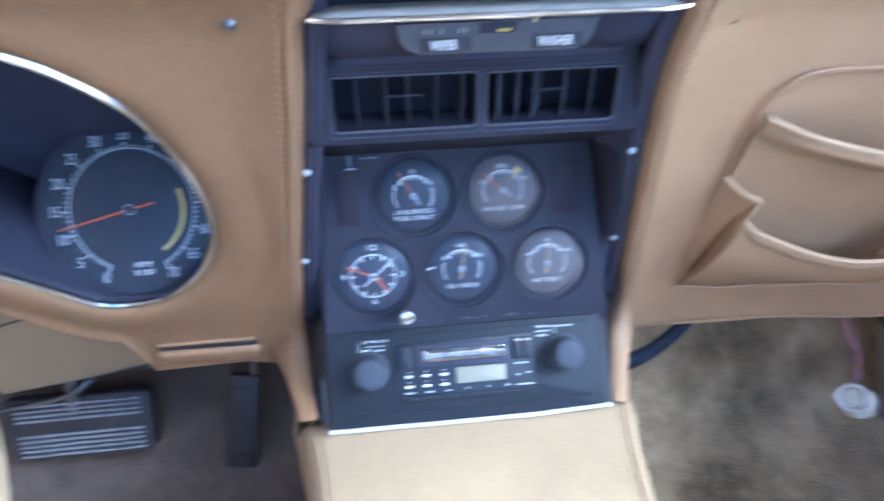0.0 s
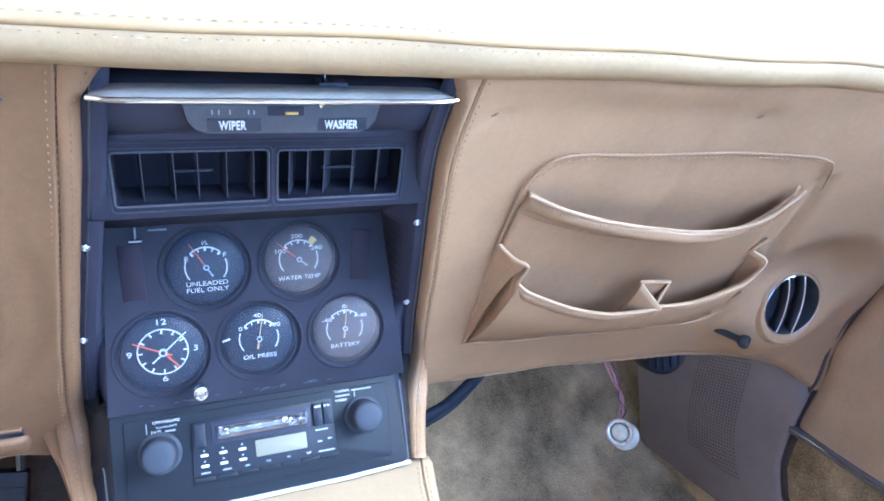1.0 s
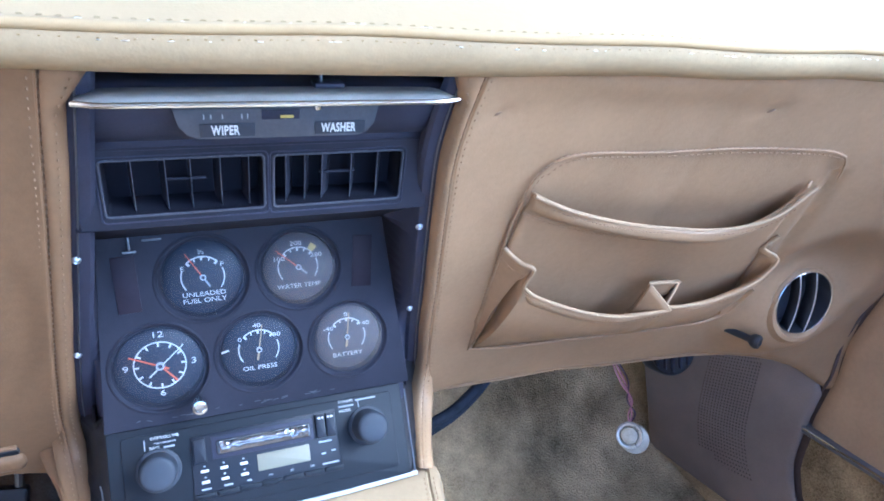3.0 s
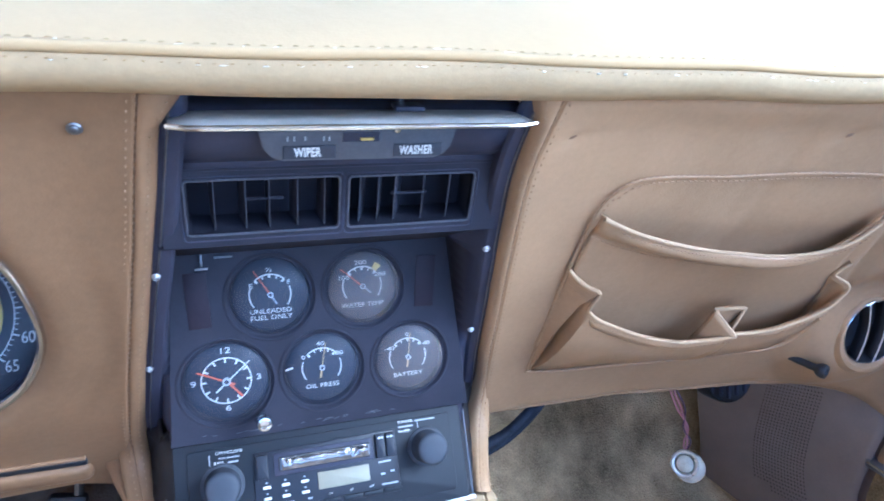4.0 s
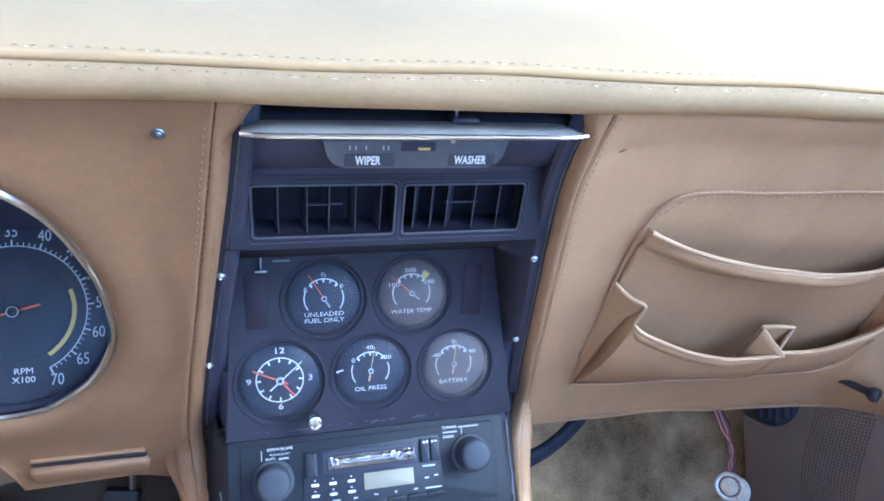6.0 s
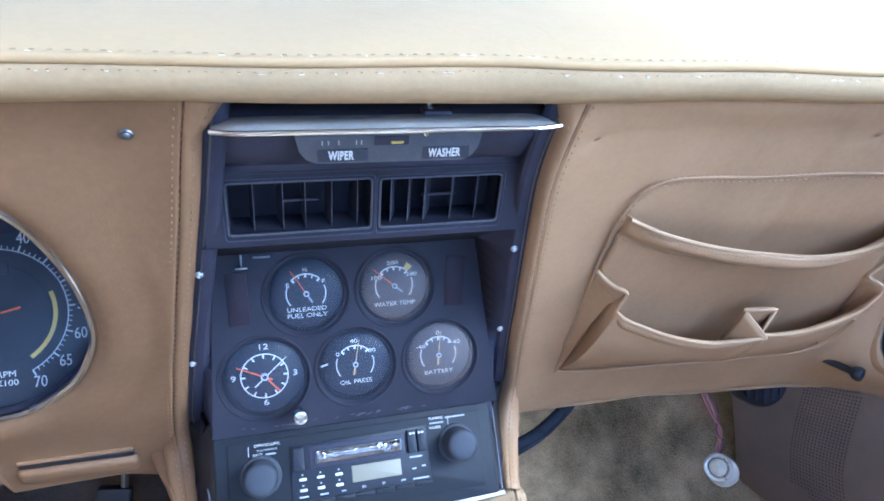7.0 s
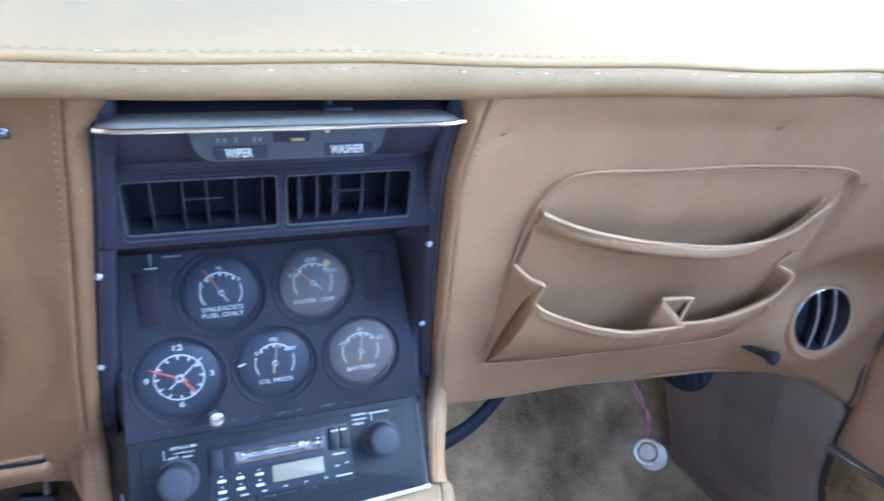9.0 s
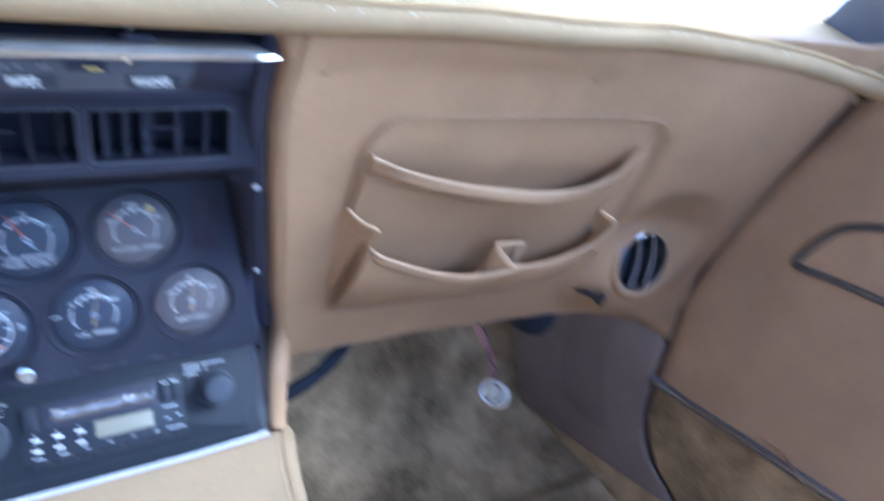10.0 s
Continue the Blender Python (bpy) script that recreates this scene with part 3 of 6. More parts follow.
def build_edge_trim(side):
    """Rolled, twice stitched leather edge between pad and console."""
    table = EDGE_R if side > 0 else EDGE_L
    t = thing("console_edge_trim", on_pad(lerp_table(table, 0.27), 0.27), "rolled tan leather console edge with two rows of stitching", "trim", "console edge trims")
    sec = [(0.000, -0.040), (0.0002, -0.012), (0.0010, -0.006), (0.0026, -0.0014), (0.0050, 0.0016), (0.0080, 0.0034), (0.0108, 0.0041), (0.0130, 0.0040), (0.0141, 0.0034), (0.0146, 0.0018), (0.0151, 0.0034), (0.0162, 0.0040), (0.0190, 0.0040), (0.0232, 0.0032), (0.0270, 0.0010), (0.030, -0.004), (0.031, -0.012)]
    seam = SEAM_R if side > 0 else SEAM_L
    sec = [(a * (seam / 0.0146 if a < 0.0146 else 1.0) + (seam - 0.0146 if a >= 0.0146 else 0.0), b) for a, b in sec]
    # stations: inner edge, outward width, outward normal; the roll turns towards the seats beside the radio
    foot = TRIM_FOOT_R if side > 0 else TRIM_FOOT_L
    st = []
    for (y, xi, zi, xo, zo), f in list(zip(foot, (0.08, 0.25, 0.45, 0.65, 0.8, 0.9)))[::-1]:
        st.append((Vector((xi, y, zi)), Vector((xo - xi, 0, zo - zi)), PAD_N.lerp(Vector((0.0, -0.75, 0.66)), f).normalized()))
    for k in range(52):
        z = 0.394 + 0.276 * k / 51
        e = edge_at(table, z)
        st.append((on_pad(e, z), Vector((side * 0.026, 0, 0)), PAD_N))
    ip = smooth_path([q[0] for q in st], 3)
    wp = smooth_path([q[1] for q in st], 3)
    nn = smooth_path([q[2] for q in st], 3)
    # ease the bend between the upright edge and its foot
    for seq in (ip, wp, nn):
        for _ in range(40):
            seq[3:48] = [(seq[i - 1] + seq[i] * 2 + seq[i + 1]) / 4 for i in range(3, 48)]

    def at(i, a, b):
        s = abs(wp[i].x) / 0.026
        if a > seam + 0.0009:
            b -= 0.004 * min(1.0, max(0.0, (ip[i].z - 0.372) / 0.012)) * (a - seam - 0.0009) / 0.004
        # above the visor the edge flares over the console
        flare = max(0.0, ip[i].z - 0.640) * 0.62 * max(0.0, 1 - a / seam)
        return ip[i] + wp[i] * (a / 0.026) - Vector((side * flare, 0, 0)) + nn[i].normalized() * b * min(1.0, s * 1.1)

    rows = []
    for i in range(len(ip)):
        w = 0.001 * noise.noise((ip[i].z * 30, side, ip[i].y * 20))
        rows.append([at(i, a + (w * 0.6 if 1 < k < 7 else 0), b + w * 0.6) for k, (a, b) in enumerate(sec)])
    part("rolled_edge", loft(rows), TAN if side > 0 else TAN_SHADED, t)
    n = range(len(ip))
    stitches([at(i, seam * 0.45, 0.0032) for i in n], THREAD, t, 0.0048, 0.0015, 0.0008, 0.0)
    stitches([at(i, seam, 0.0030) for i in n], THREAD_DARK, t, 0.0048, 0.0026, 0.0008, 0.0)
    stitches([ip[i] + wp[i] * ((seam + 0.0036) / 0.026) + nn[i].normalized() * 0.0043 for i in n], THREAD, t, 0.0048, 0.0015, 0.0008, 0.0)


build_edge_trim(1)
build_edge_trim(-1)


def build_pocket():
    p = thing("map_pocket", on_pad(0.29, 0.405), "two-tier tan leather map pocket with pale piped lips", "map pocket")
    # raised flap with a stitched outline
    arc = [(0.1655, 0.414), (0.1625, 0.447), (0.158, 0.512), (0.1565, 0.569), (0.163, 0.593), (0.183, 0.604), (0.244, 0.6025), (0.309, 0.604), (0.366, 0.603), (0.387, 0.600), (0.396, 0.595), (0.402, 0.582), (0.4045, 0.570),
           (0.414, 0.54), (0.416, 0.50), (0.415, 0.455), (0.409, 0.412), (0.33, 0.404), (0.248, 0.401)]
    path = smooth_path([on_pad(x, z, 0.0015) for x, z in arc[:13]], 6)
    part("outline_seam", tube(path, lambda t: 0.0010 * min(1.0, (1.0 - t) * 9 + 0.15), 6), TAN, p)
    inner = [q + Vector((0.0024 if q.x < 0.25 else -0.0022 if q.x > 0.4 else 0, 0, -0.0022 if q.z > 0.59 else 0)) for q in path]
    outer = [q + Vector((-0.0021 if q.x < 0.18 else 0.002 if q.x > 0.4 else 0, 0, 0.002 if q.z > 0.59 else 0)) for q in path]
    inner, outer = inner[:-10], outer[:-14]
    stitches(inner, THREAD, p, 0.0044, 0.0027, 0.0007, 0.0006)
    stitches(outer, THREAD, p, 0.0044, 0.0027, 0.0007, 0.0014)
    low = smooth_path([on_pad(x, z, 0.001) for x, z in ((0.1655, 0.4115), (0.205, 0.4045), (0.2533, 0.4015), (0.3258, 0.4025), (0.3616, 0.4085), (0.395, 0.4135), (0.4110, 0.427), (0.417, 0.455))], 6)
    part("lower_seam", tube(low, lambda t: 0.0009 + 0.0013 * min(1.0, t * 1.6), 8), TAN, p)

    # upper tier: a sagging sheet with a piped lip and a hem
    lip = [(0.1600, 0.574, 0.003), (0.192, 0.563, 0.009), (0.243, 0.5495, 0.012), (0.296, 0.540, 0.012), (0.333, 0.5415, 0.012), (0.359, 0.552, 0.0112), (0.381, 0.573, 0.005)]
    lip = [(x, z + 0.0050, o) for x, z, o in lip]
    lp = smooth_path(lip, 8)
    rows = []
    for depth in (0.0, 0.0015, 0.003, 0.005, 0.007, 0.009, 0.011, 0.0125, 0.0138, 0.0146, 0.0152, 0.0160, 0.020, 0.03, 0.04, 0.055, 0.07, 0.085, 0.10, 0.115, 0.13):
        row = []
        for k, q in enumerate(lp):
            t = k / (len(lp) - 1)
            xx = q.x + 0.010 * max(0.0, t - 0.8) * 5 * depth / 0.1
            drop = min(depth, q.y - 0.418)
            row.append(on_pad(xx, q.y - drop, lip_off(t, depth)))
        rows.append(row)
    up = part("upper_tier", loft(rows), TAN, p, toward=PAD_N)
    solid(up, 0.0022)
    part("upper_piping", tube([on_pad(q.x, q.y, q.z + 0.0040) for q in lp], 0.0015, 8), TAN_WELT, p, "pale piping")
    stitches([on_pad(q.x, q.y - 0.0172, lip_off(k / (len(lp) - 1), 0.0172) + 0.0008) for k, q in enumerate(lp)], THREAD, p, 0.0044, 0.0030, 0.0007)
    stitches([on_pad(q.x, q.y - 0.0024, q.z + 0.0060) for q in lp[4:-4]], THREAD_DARK, p, 0.0036, 0.0024, 0.0006)

    # lower tier with gusset folds at both ends and a pleat
    low_lip = [(0.1570, 0.5245, 0.001), (0.1615, 0.5215, 0.006), (0.1665, 0.5205, 0.013), (0.1720, 0.5210, 0.018), (0.1742, 0.5170, 0.0185), (0.1730, 0.5040, 0.018), (0.1760, 0.4985, 0.018), (0.1850, 0.4912, 0.0190),
               (0.2005, 0.4832, 0.0205), (0.228, 0.4712, 0.0235), (0.252, 0.4638, 0.0255), (0.276, 0.4600, 0.0270), (0.3060, 0.4670, 0.028), (0.3090, 0.4695, 0.0275),
               (0.2900, 0.4850, 0.018), (0.2915, 0.4875, 0.0175), (0.3135, 0.4865, 0.0155), (0.3150, 0.4845, 0.016), (0.3085, 0.4680, 0.024), (0.3110, 0.4665, 0.024), (0.330, 0.4675, 0.0235), (0.354, 0.4725, 0.0215),
               (0.383, 0.4860, 0.0175), (0.394, 0.4965, 0.0135), (0.3975, 0.5040, 0.011), (0.3950, 0.5085, 0.0085), (0.3860, 0.5120, 0.003), (0.392, 0.5235, 0.002)]
    foot = [(0.1655, 0.414), (0.1657, 0.4138), (0.1662, 0.4136), (0.1668, 0.4134), (0.1675, 0.413), (0.1685, 0.4125), (0.171, 0.4115), (0.180, 0.410),
            (0.200, 0.409), (0.225, 0.4065), (0.250, 0.405), (0.275, 0.4045), (0.298, 0.4045), (0.300, 0.4045),
            (0.288, 0.405), (0.289, 0.405), (0.302, 0.405), (0.302, 0.405), (0.300, 0.405), (0.303, 0.405), (0.320, 0.4055), (0.342, 0.406),
            (0.365, 0.407), (0.386, 0.409), (0.398, 0.414), (0.402, 0.42), (0.402, 0.43), (0.406, 0.45)]
    low_lip = [(x, z + 0.0066 * max(0.0, min(1.0, (0.37 - x) / 0.10)), o) for x, z, o in low_lip]
    per = 4
    lp = smooth_path(low_lip, per)
    ft = smooth_path([(x, z, 0.0) for x, z in foot], per)
    # rails of the bellows at the left end: outline, outer fold, valley
    rails = ((((0, 0.1570), (1, 0.1655)), ((0, 0.5300), (1, 0.4140)), ((0, 0.0010), (1, 0.0006))),
             (((0, 0.1735), (0.15, 0.1690), (0.5, 0.1650), (0.85, 0.1652), (1, 0.1660)), ((0, 0.5270), (0.15, 0.5080), (0.5, 0.4690), (0.85, 0.432), (1, 0.4136)), ((0, 0.0190), (0.15, 0.0140), (0.5, 0.0092), (0.85, 0.0060), (1, 0.0012))),
             (((0, 0.1714), (0.15, 0.1735), (0.5, 0.1740), (0.85, 0.1715), (1, 0.1686)), ((0, 0.5095), (0.15, 0.4970), (0.5, 0.4620), (1, 0.4128)), ((0, 0.0110), (0.15, 0.0030), (0.5, 0.0006), (1, 0.0006))))
    rows = []
    for s in (0.0, 0.06, 0.14, 0.3, 0.5, 0.7, 0.88, 1.0):
        row = []
        for k, (a, b) in enumerate(zip(lp, ft)):
            q = a.lerp(b, s)
            i = k / per
            off = a.z * (1 - s) + 0.0085 * math.sin(math.pi * s) * min(1.0, a.z / 0.02) + 0.0015 * (1 - s)
            fold = max(0.0, 1 - abs(i - 25.2) / 1.8)
            off -= fold * 0.012 * math.sin(math.pi * min(1.0, s * 1.05)) ** 0.6
            c = Vector((q.x, q.y, off))
            # the front edge overhangs the bellows
            c.x -= 0.0042 * math.sin(math.pi * s) * max(0.0, 1 - abs(i - 6))
            if i < 6:
                rail = [Vector((lerp_table(r[0], s), lerp_table(r[1], s), lerp_table(r[2], s))) for r in rails]
                g = rail[0].lerp(rail[1], (i / 3.5) ** 0.8) if i < 3.5 else rail[1].lerp(rail[2], (i - 3.5) / 1.5) if i < 5 else rail[2].lerp(c, i - 5)
                c = c.lerp(g, min(1.0, s / 0.10))
            row.append(on_pad(c.x, c.y, max(0.0008, c.z)))
        rows.append(row)
    lt = part("lower_tier", loft(rows), TAN, p, toward=PAD_N)
    solid(lt, 0.002)
    part("lower_piping", tube([on_pad(q.x, q.y, q.z + 0.002) for q in lp], 0.0014, 8), TAN_WELT, p, "pale piping")
    # rounded hems under the lower lip, on either side of the pleat
    for a0, a1 in ((6, 12), (20, 23)):
        run = lp[a0 * per:a1 * per + 1]
        rows = []
        for k, q in enumerate(run):
            t = k / (len(run) - 1)
            g = min(1.0, 0.25 + 6 * min(t, 1 - t))
            rows.append([on_pad(q.x, q.y - 0.0050 + 0.0048 * g * math.cos(0.6283185 * j), q.z + 0.0004 + 0.0030 * g * math.sin(0.6283185 * j)) for j in range(10)])
        bm = loft(rows, True)
        for v in (rows[0], rows[-1]):
            bm.faces.new([bm.verts.new(c) for c in v])
        part("lower_hem", bm, TAN, p)
        stitches([on_pad(q.x, q.y - 0.0028, q.z + 0.0036) for q in run], THREAD_DARK, p, 0.0036, 0.0022, 0.0005)
    # stitched hem across the gusset
    stitches([on_pad(a.x - 0.0006, a.y - 0.0075, a.z + 0.0030) for a in lp[2:3 * per]], THREAD, p, 0.0040, 0.0026, 0.0005)


def lip_off(t, depth):
    hang = math.sin(math.pi * min(1.0, max(0.0, t))) ** 0.7
    hem = 0.0058 * max(0.0, 1 - (depth / 0.0152) ** 3) + 0.0042 * math.sin(math.pi * (depth / 0.0152) ** 1.1) if depth < 0.0150 else 0.0
    return 0.0025 + 0.0095 * hang * max(0.0, 1 - depth / 0.07) + hem * (0.15 + 0.85 * hang)


build_pocket()


# ---------------------------------------------------------------- driver pad round the instrument opening
TACH_OPEN = [(-0.212, 0.631), (-0.194, 0.620), (-0.170, 0.597), (-0.159, 0.570), (-0.1545, 0.544), (-0.1555, 0.508), (-0.171, 0.473), (-0.192, 0.452), (-0.215, 0.4405), (-0.247, 0.441), (-0.273, 0.463),
             (-0.300, 0.487), (-0.335, 0.520), (-0.350, 0.560), (-0.335, 0.610), (-0.300, 0.636), (-0.255, 0.643)]


def ray_polygon(c, d, poly):
    best = None
    for (ax, ay), (bx, by) in zip(poly, poly[1:] + poly[:1]):
        ex, ey = bx - ax, by - ay
        det = d[0] * -ey + ex * d[1]
        if abs(det) < 1e-12:
            continue
        qx, qy = ax - c[0], ay - c[1]
        t = (qx * -ey + ex * qy) / det
        s = (d[0] * qy - d[1] * qx) / det
        if t > 0 and -1e-9 <= s <= 1 + 1e-9 and (best is None or t > best):
            best = t
    return best


def build_driver_pad():
    pad = thing("driver_dash_pad", on_pad(-0.25, 0.34), "tan leather driver dash pad with a chrome-edged instrument opening", "dash pad")
    c = (-0.245, 0.535)
    loop = [(p.x, p.y) for p in smooth_path([(x, z, 0) for x, z in TACH_OPEN + TACH_OPEN[:1]], 8)][:-1]
    edge = [(edge_at(EDGE_L, z) - SEAM_L - 0.0002, z) for z in [0.67 - 0.0085 * k for k in range(40)]]
    outer = edge + [(-0.165, 0.3520), (-0.20, 0.3505), (-0.2425, 0.3480), (-0.2465, 0.3950), (-0.262, 0.4010), (-0.279, 0.4110), (-0.292, 0.4260), (-0.310, 0.4450), (-0.64, 0.47), (-0.64, 0.67)]
    rings = [[] for _ in range(23)]
    hole = []
    for x, z in loop:
        d = (x - c[0], z - c[1])
        ln = math.hypot(*d)
        d = (d[0] / ln, d[1] / ln)
        far = ray_polygon(c, d, outer)
        hole.append((x, z, d))
        for k, (s, off) in enumerate([(0.0075, -0.006), (0.0045, -0.003), (0.0035, 0.000), (0.006, 0.0030), (0.012, 0.0046), (0.019, 0.0045), (0.028, 0.0034)]):
            rings[k].append(on_pad(x + d[0] * s, z + d[1] * s, off))
        for k in range(7, 23):
            f = 1 - (1 - (k - 6) / 16) ** 1.8
            s = 0.030 + max(0.004, far - ln - 0.030) * f
            xx, zz = x + d[0] * s, z + d[1] * s
            e = min(1.0, max(0.0, (s - 0.028) / 0.016))
            e = e * e * (3 - 2 * e)
            rings[k].append(on_pad(xx, zz, 0.0034 * math.exp(-(s - 0.028) / 0.022) + e * (0.0012 * noise.noise((xx * 12, zz * 12, 7)) * (1 - f) + 0.0041 * math.exp(-(far - ln - s) / 0.022) - 0.0024 * math.exp(-((far - ln - s) / 0.0009) ** 2))))
    ob = part("pad_skin", loft(rings, True), TAN_SHADED, pad, toward=PAD_N)
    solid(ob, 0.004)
    # chrome edge of the opening
    part("chrome_edge", tube([on_pad(x + d[0] * 0.0012, z + d[1] * 0.0012, -0.001) for x, z, d in hole], 0.0026, 8, closed=True), CHROME, pad, "thin chrome edge")
    # dark tunnel down to the instrument
    deep = []
    for s, off in ((0.003, -0.004), (0.014, -0.016), (0.020, -0.05), (0.022, -0.10)):
        deep.append([on_pad(x + d[0] * s, z + d[1] * s, off) for x, z, d in hole])
    tn = part("instrument_shroud", loft(deep, True), BLACK, pad, "black plastic shroud")
    solid(tn, 0.002)
    bm = bmesh.new()
    bm.faces.new([bm.verts.new(on_pad(x + d[0] * 0.0215, z + d[1] * 0.0215, -0.098)) for x, z, d in hole])
    part("shroud_back", bm, BLACK, pad)
    # screw at the top
    part("screw", lathe([(0, 0.0010), (0.0009, 0.0009), (0.0015, 0.0006), (0.0018, 0.0)], pad_frame(-0.111, 0.6442, 0.0040), 16), DARK_METAL, pad, "dull chrome screw")
    part("screw_cup", lathe([(0.0018, 0.0003), (0.0025, 0.0003), (0.0031, -0.0004)], pad_frame(-0.111, 0.6442, 0.0038), 18), DARK_METAL, pad)
    # slot with a rolled sill under it
    slant = Matrix.Rotation(radians(-1.5), 4, "Z")
    part("slot", box((0.074, 0.0062, 0.010), pad_frame(-0.193, 0.381, -0.0012) @ slant, 0.0015), RUBBER, pad, "dark slot")
    part("slot_lip", tube([on_pad(x, 0.3855 - 0.0004, 0.0022) for x in (-0.229, -0.215, -0.19, -0.165, -0.1565)], 0.0016, 8), TAN_SHADED, pad)
    part("slot_sill", prism(rounded(-0.040, -0.0095, 0.039, 0.0085, 0.006), 0.012, pad_frame(-0.1935, 0.3685, -0.0055) @ slant, 0.0045, None, 3), TAN_SHADED, pad)
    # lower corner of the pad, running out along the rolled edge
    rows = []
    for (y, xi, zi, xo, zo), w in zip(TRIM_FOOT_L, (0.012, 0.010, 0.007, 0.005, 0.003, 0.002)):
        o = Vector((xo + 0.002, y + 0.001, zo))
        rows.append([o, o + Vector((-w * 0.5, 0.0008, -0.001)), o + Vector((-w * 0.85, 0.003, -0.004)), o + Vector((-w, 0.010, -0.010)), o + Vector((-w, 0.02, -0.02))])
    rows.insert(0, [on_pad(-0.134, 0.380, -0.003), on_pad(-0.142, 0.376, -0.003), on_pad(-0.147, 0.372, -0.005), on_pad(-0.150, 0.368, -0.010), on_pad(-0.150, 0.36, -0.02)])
    solid(part("pad_corner", loft(rows), TAN_SHADED, pad, toward=PAD_N), 0.003)
    return pad


build_driver_pad()


def build_column():
    c = thing("steering_column", (-0.32, -0.02, 0.36), "tan plastic steering column with a leather-rimmed wheel", "steering column")
    pts = [(-0.40, 0.080), (-0.335, 0.060), (-0.290, 0.040), (-0.254, 0.006), (-0.245, -0.03), (-0.236, -0.076), (-0.312, -0.101), (-0.40, -0.122)]
    m = pad_frame(0, 0.40, -0.024)
    part("lower_cover", prism(pts, 0.016, m @ Matrix.Translation((0, 0, -0.010)), 0.004, None, 3), COLUMN, c)
    part("parting_line", tube([m @ Vector(q) for q in ((-0.40, -0.010, 0.0062), (-0.345, -0.004, 0.0062), (-0.312, 0.008, 0.0062), (-0.290, 0.022, 0.0060))], 0.0009, 6), BLACK, c)
    part("chrome_edge", tube([m @ Vector(q) for q in ((-0.40, -0.124, 0.002), (-0.312, -0.103, 0.002), (-0.24, -0.079, 0.002))], 0.002, 6), DARK_METAL, c)
    q = Vector((0, -0.90, 0.436)).normalized().to_track_quat("Z", "Y").to_matrix().to_4x4()
    q.translation = (-0.440, -0.150, 0.462)
    ring = [q @ Vector((0.188 * math.cos(k * 0.0981748), 0.188 * math.sin(k * 0.0981748), 0)) for k in range(64)]
    w = part("steering_wheel", tube(ring, 0.013, 14, closed=True), COLUMN, c, "tan leather wheel rim")
    part("hub", lathe([(0, 0.004), (0.030, 0.002), (0.040, -0.004), (0.042, -0.020), (0.030, -0.050), (0.026, -0.20), (0, -0.20)], q, 32), BLACK, w)
    for a in (0, 180, 270):
        part("spoke", box((0.150, 0.026, 0.004), q @ Matrix.Rotation(radians(a), 4, "Z") @ Matrix.Translation((0.108, 0, -0.006)), 0.0015), SPOKE, w, "satin metal spoke")


COLUMN = vary(mat_base("tan_column_plastic", (0.285, 0.215, 0.125), 0.45, spec=0.3), (0.285, 0.215, 0.125), 12, 0.15, 500, 0.15, 0.0003, (0.38, 0.55))
SPOKE = vary(mat_base("satin_spoke_metal", (0.55, 0.56, 0.57), 0.3, 1.0), (0.55, 0.56, 0.57), 50, 0.1, 600, 0.05, 0.0001, (0.25, 0.4))
build_column()


# ---------------------------------------------------------------- centre console
def plate_with_holes(outline, holes, m, thick, bm=None):
    """A flat plate in the local xy plane with holes right through; its front is at z = 0."""
    b = bmesh.new()
    for loop in [outline] + holes:
        vs = [b.verts.new((x, y, 0)) for x, y in loop]
        for p, q in zip(vs, vs[1:] + vs[:1]):
            b.edges.new((p, q))
    bmesh.ops.triangle_fill(b, use_beauty=True, use_dissolve=False, edges=b.edges[:], normal=(0, 0, 1))
    r = bmesh.ops.extrude_face_region(b, geom=b.faces[:])
    bmesh.ops.translate(b, vec=(0, 0, -thick), verts=[v for v in r["geom"] if isinstance(v, bmesh.types.BMVert)])
    bmesh.ops.transform(b, matrix=m, verts=b.verts)
    return join(bm or bmesh.new(), b)


GAUGES = [(-0.062, 0.0, 0.0270, 0.0300), (0.0, 0.0012, 0.0252, 0.0285), (0.0608, 0.0010, 0.0246, 0.0280), (-0.031, 0.0552, 0.0254, 0.0287), (0.0298, 0.0554, 0.0246, 0.0280)]
FACE_W = 0.0055


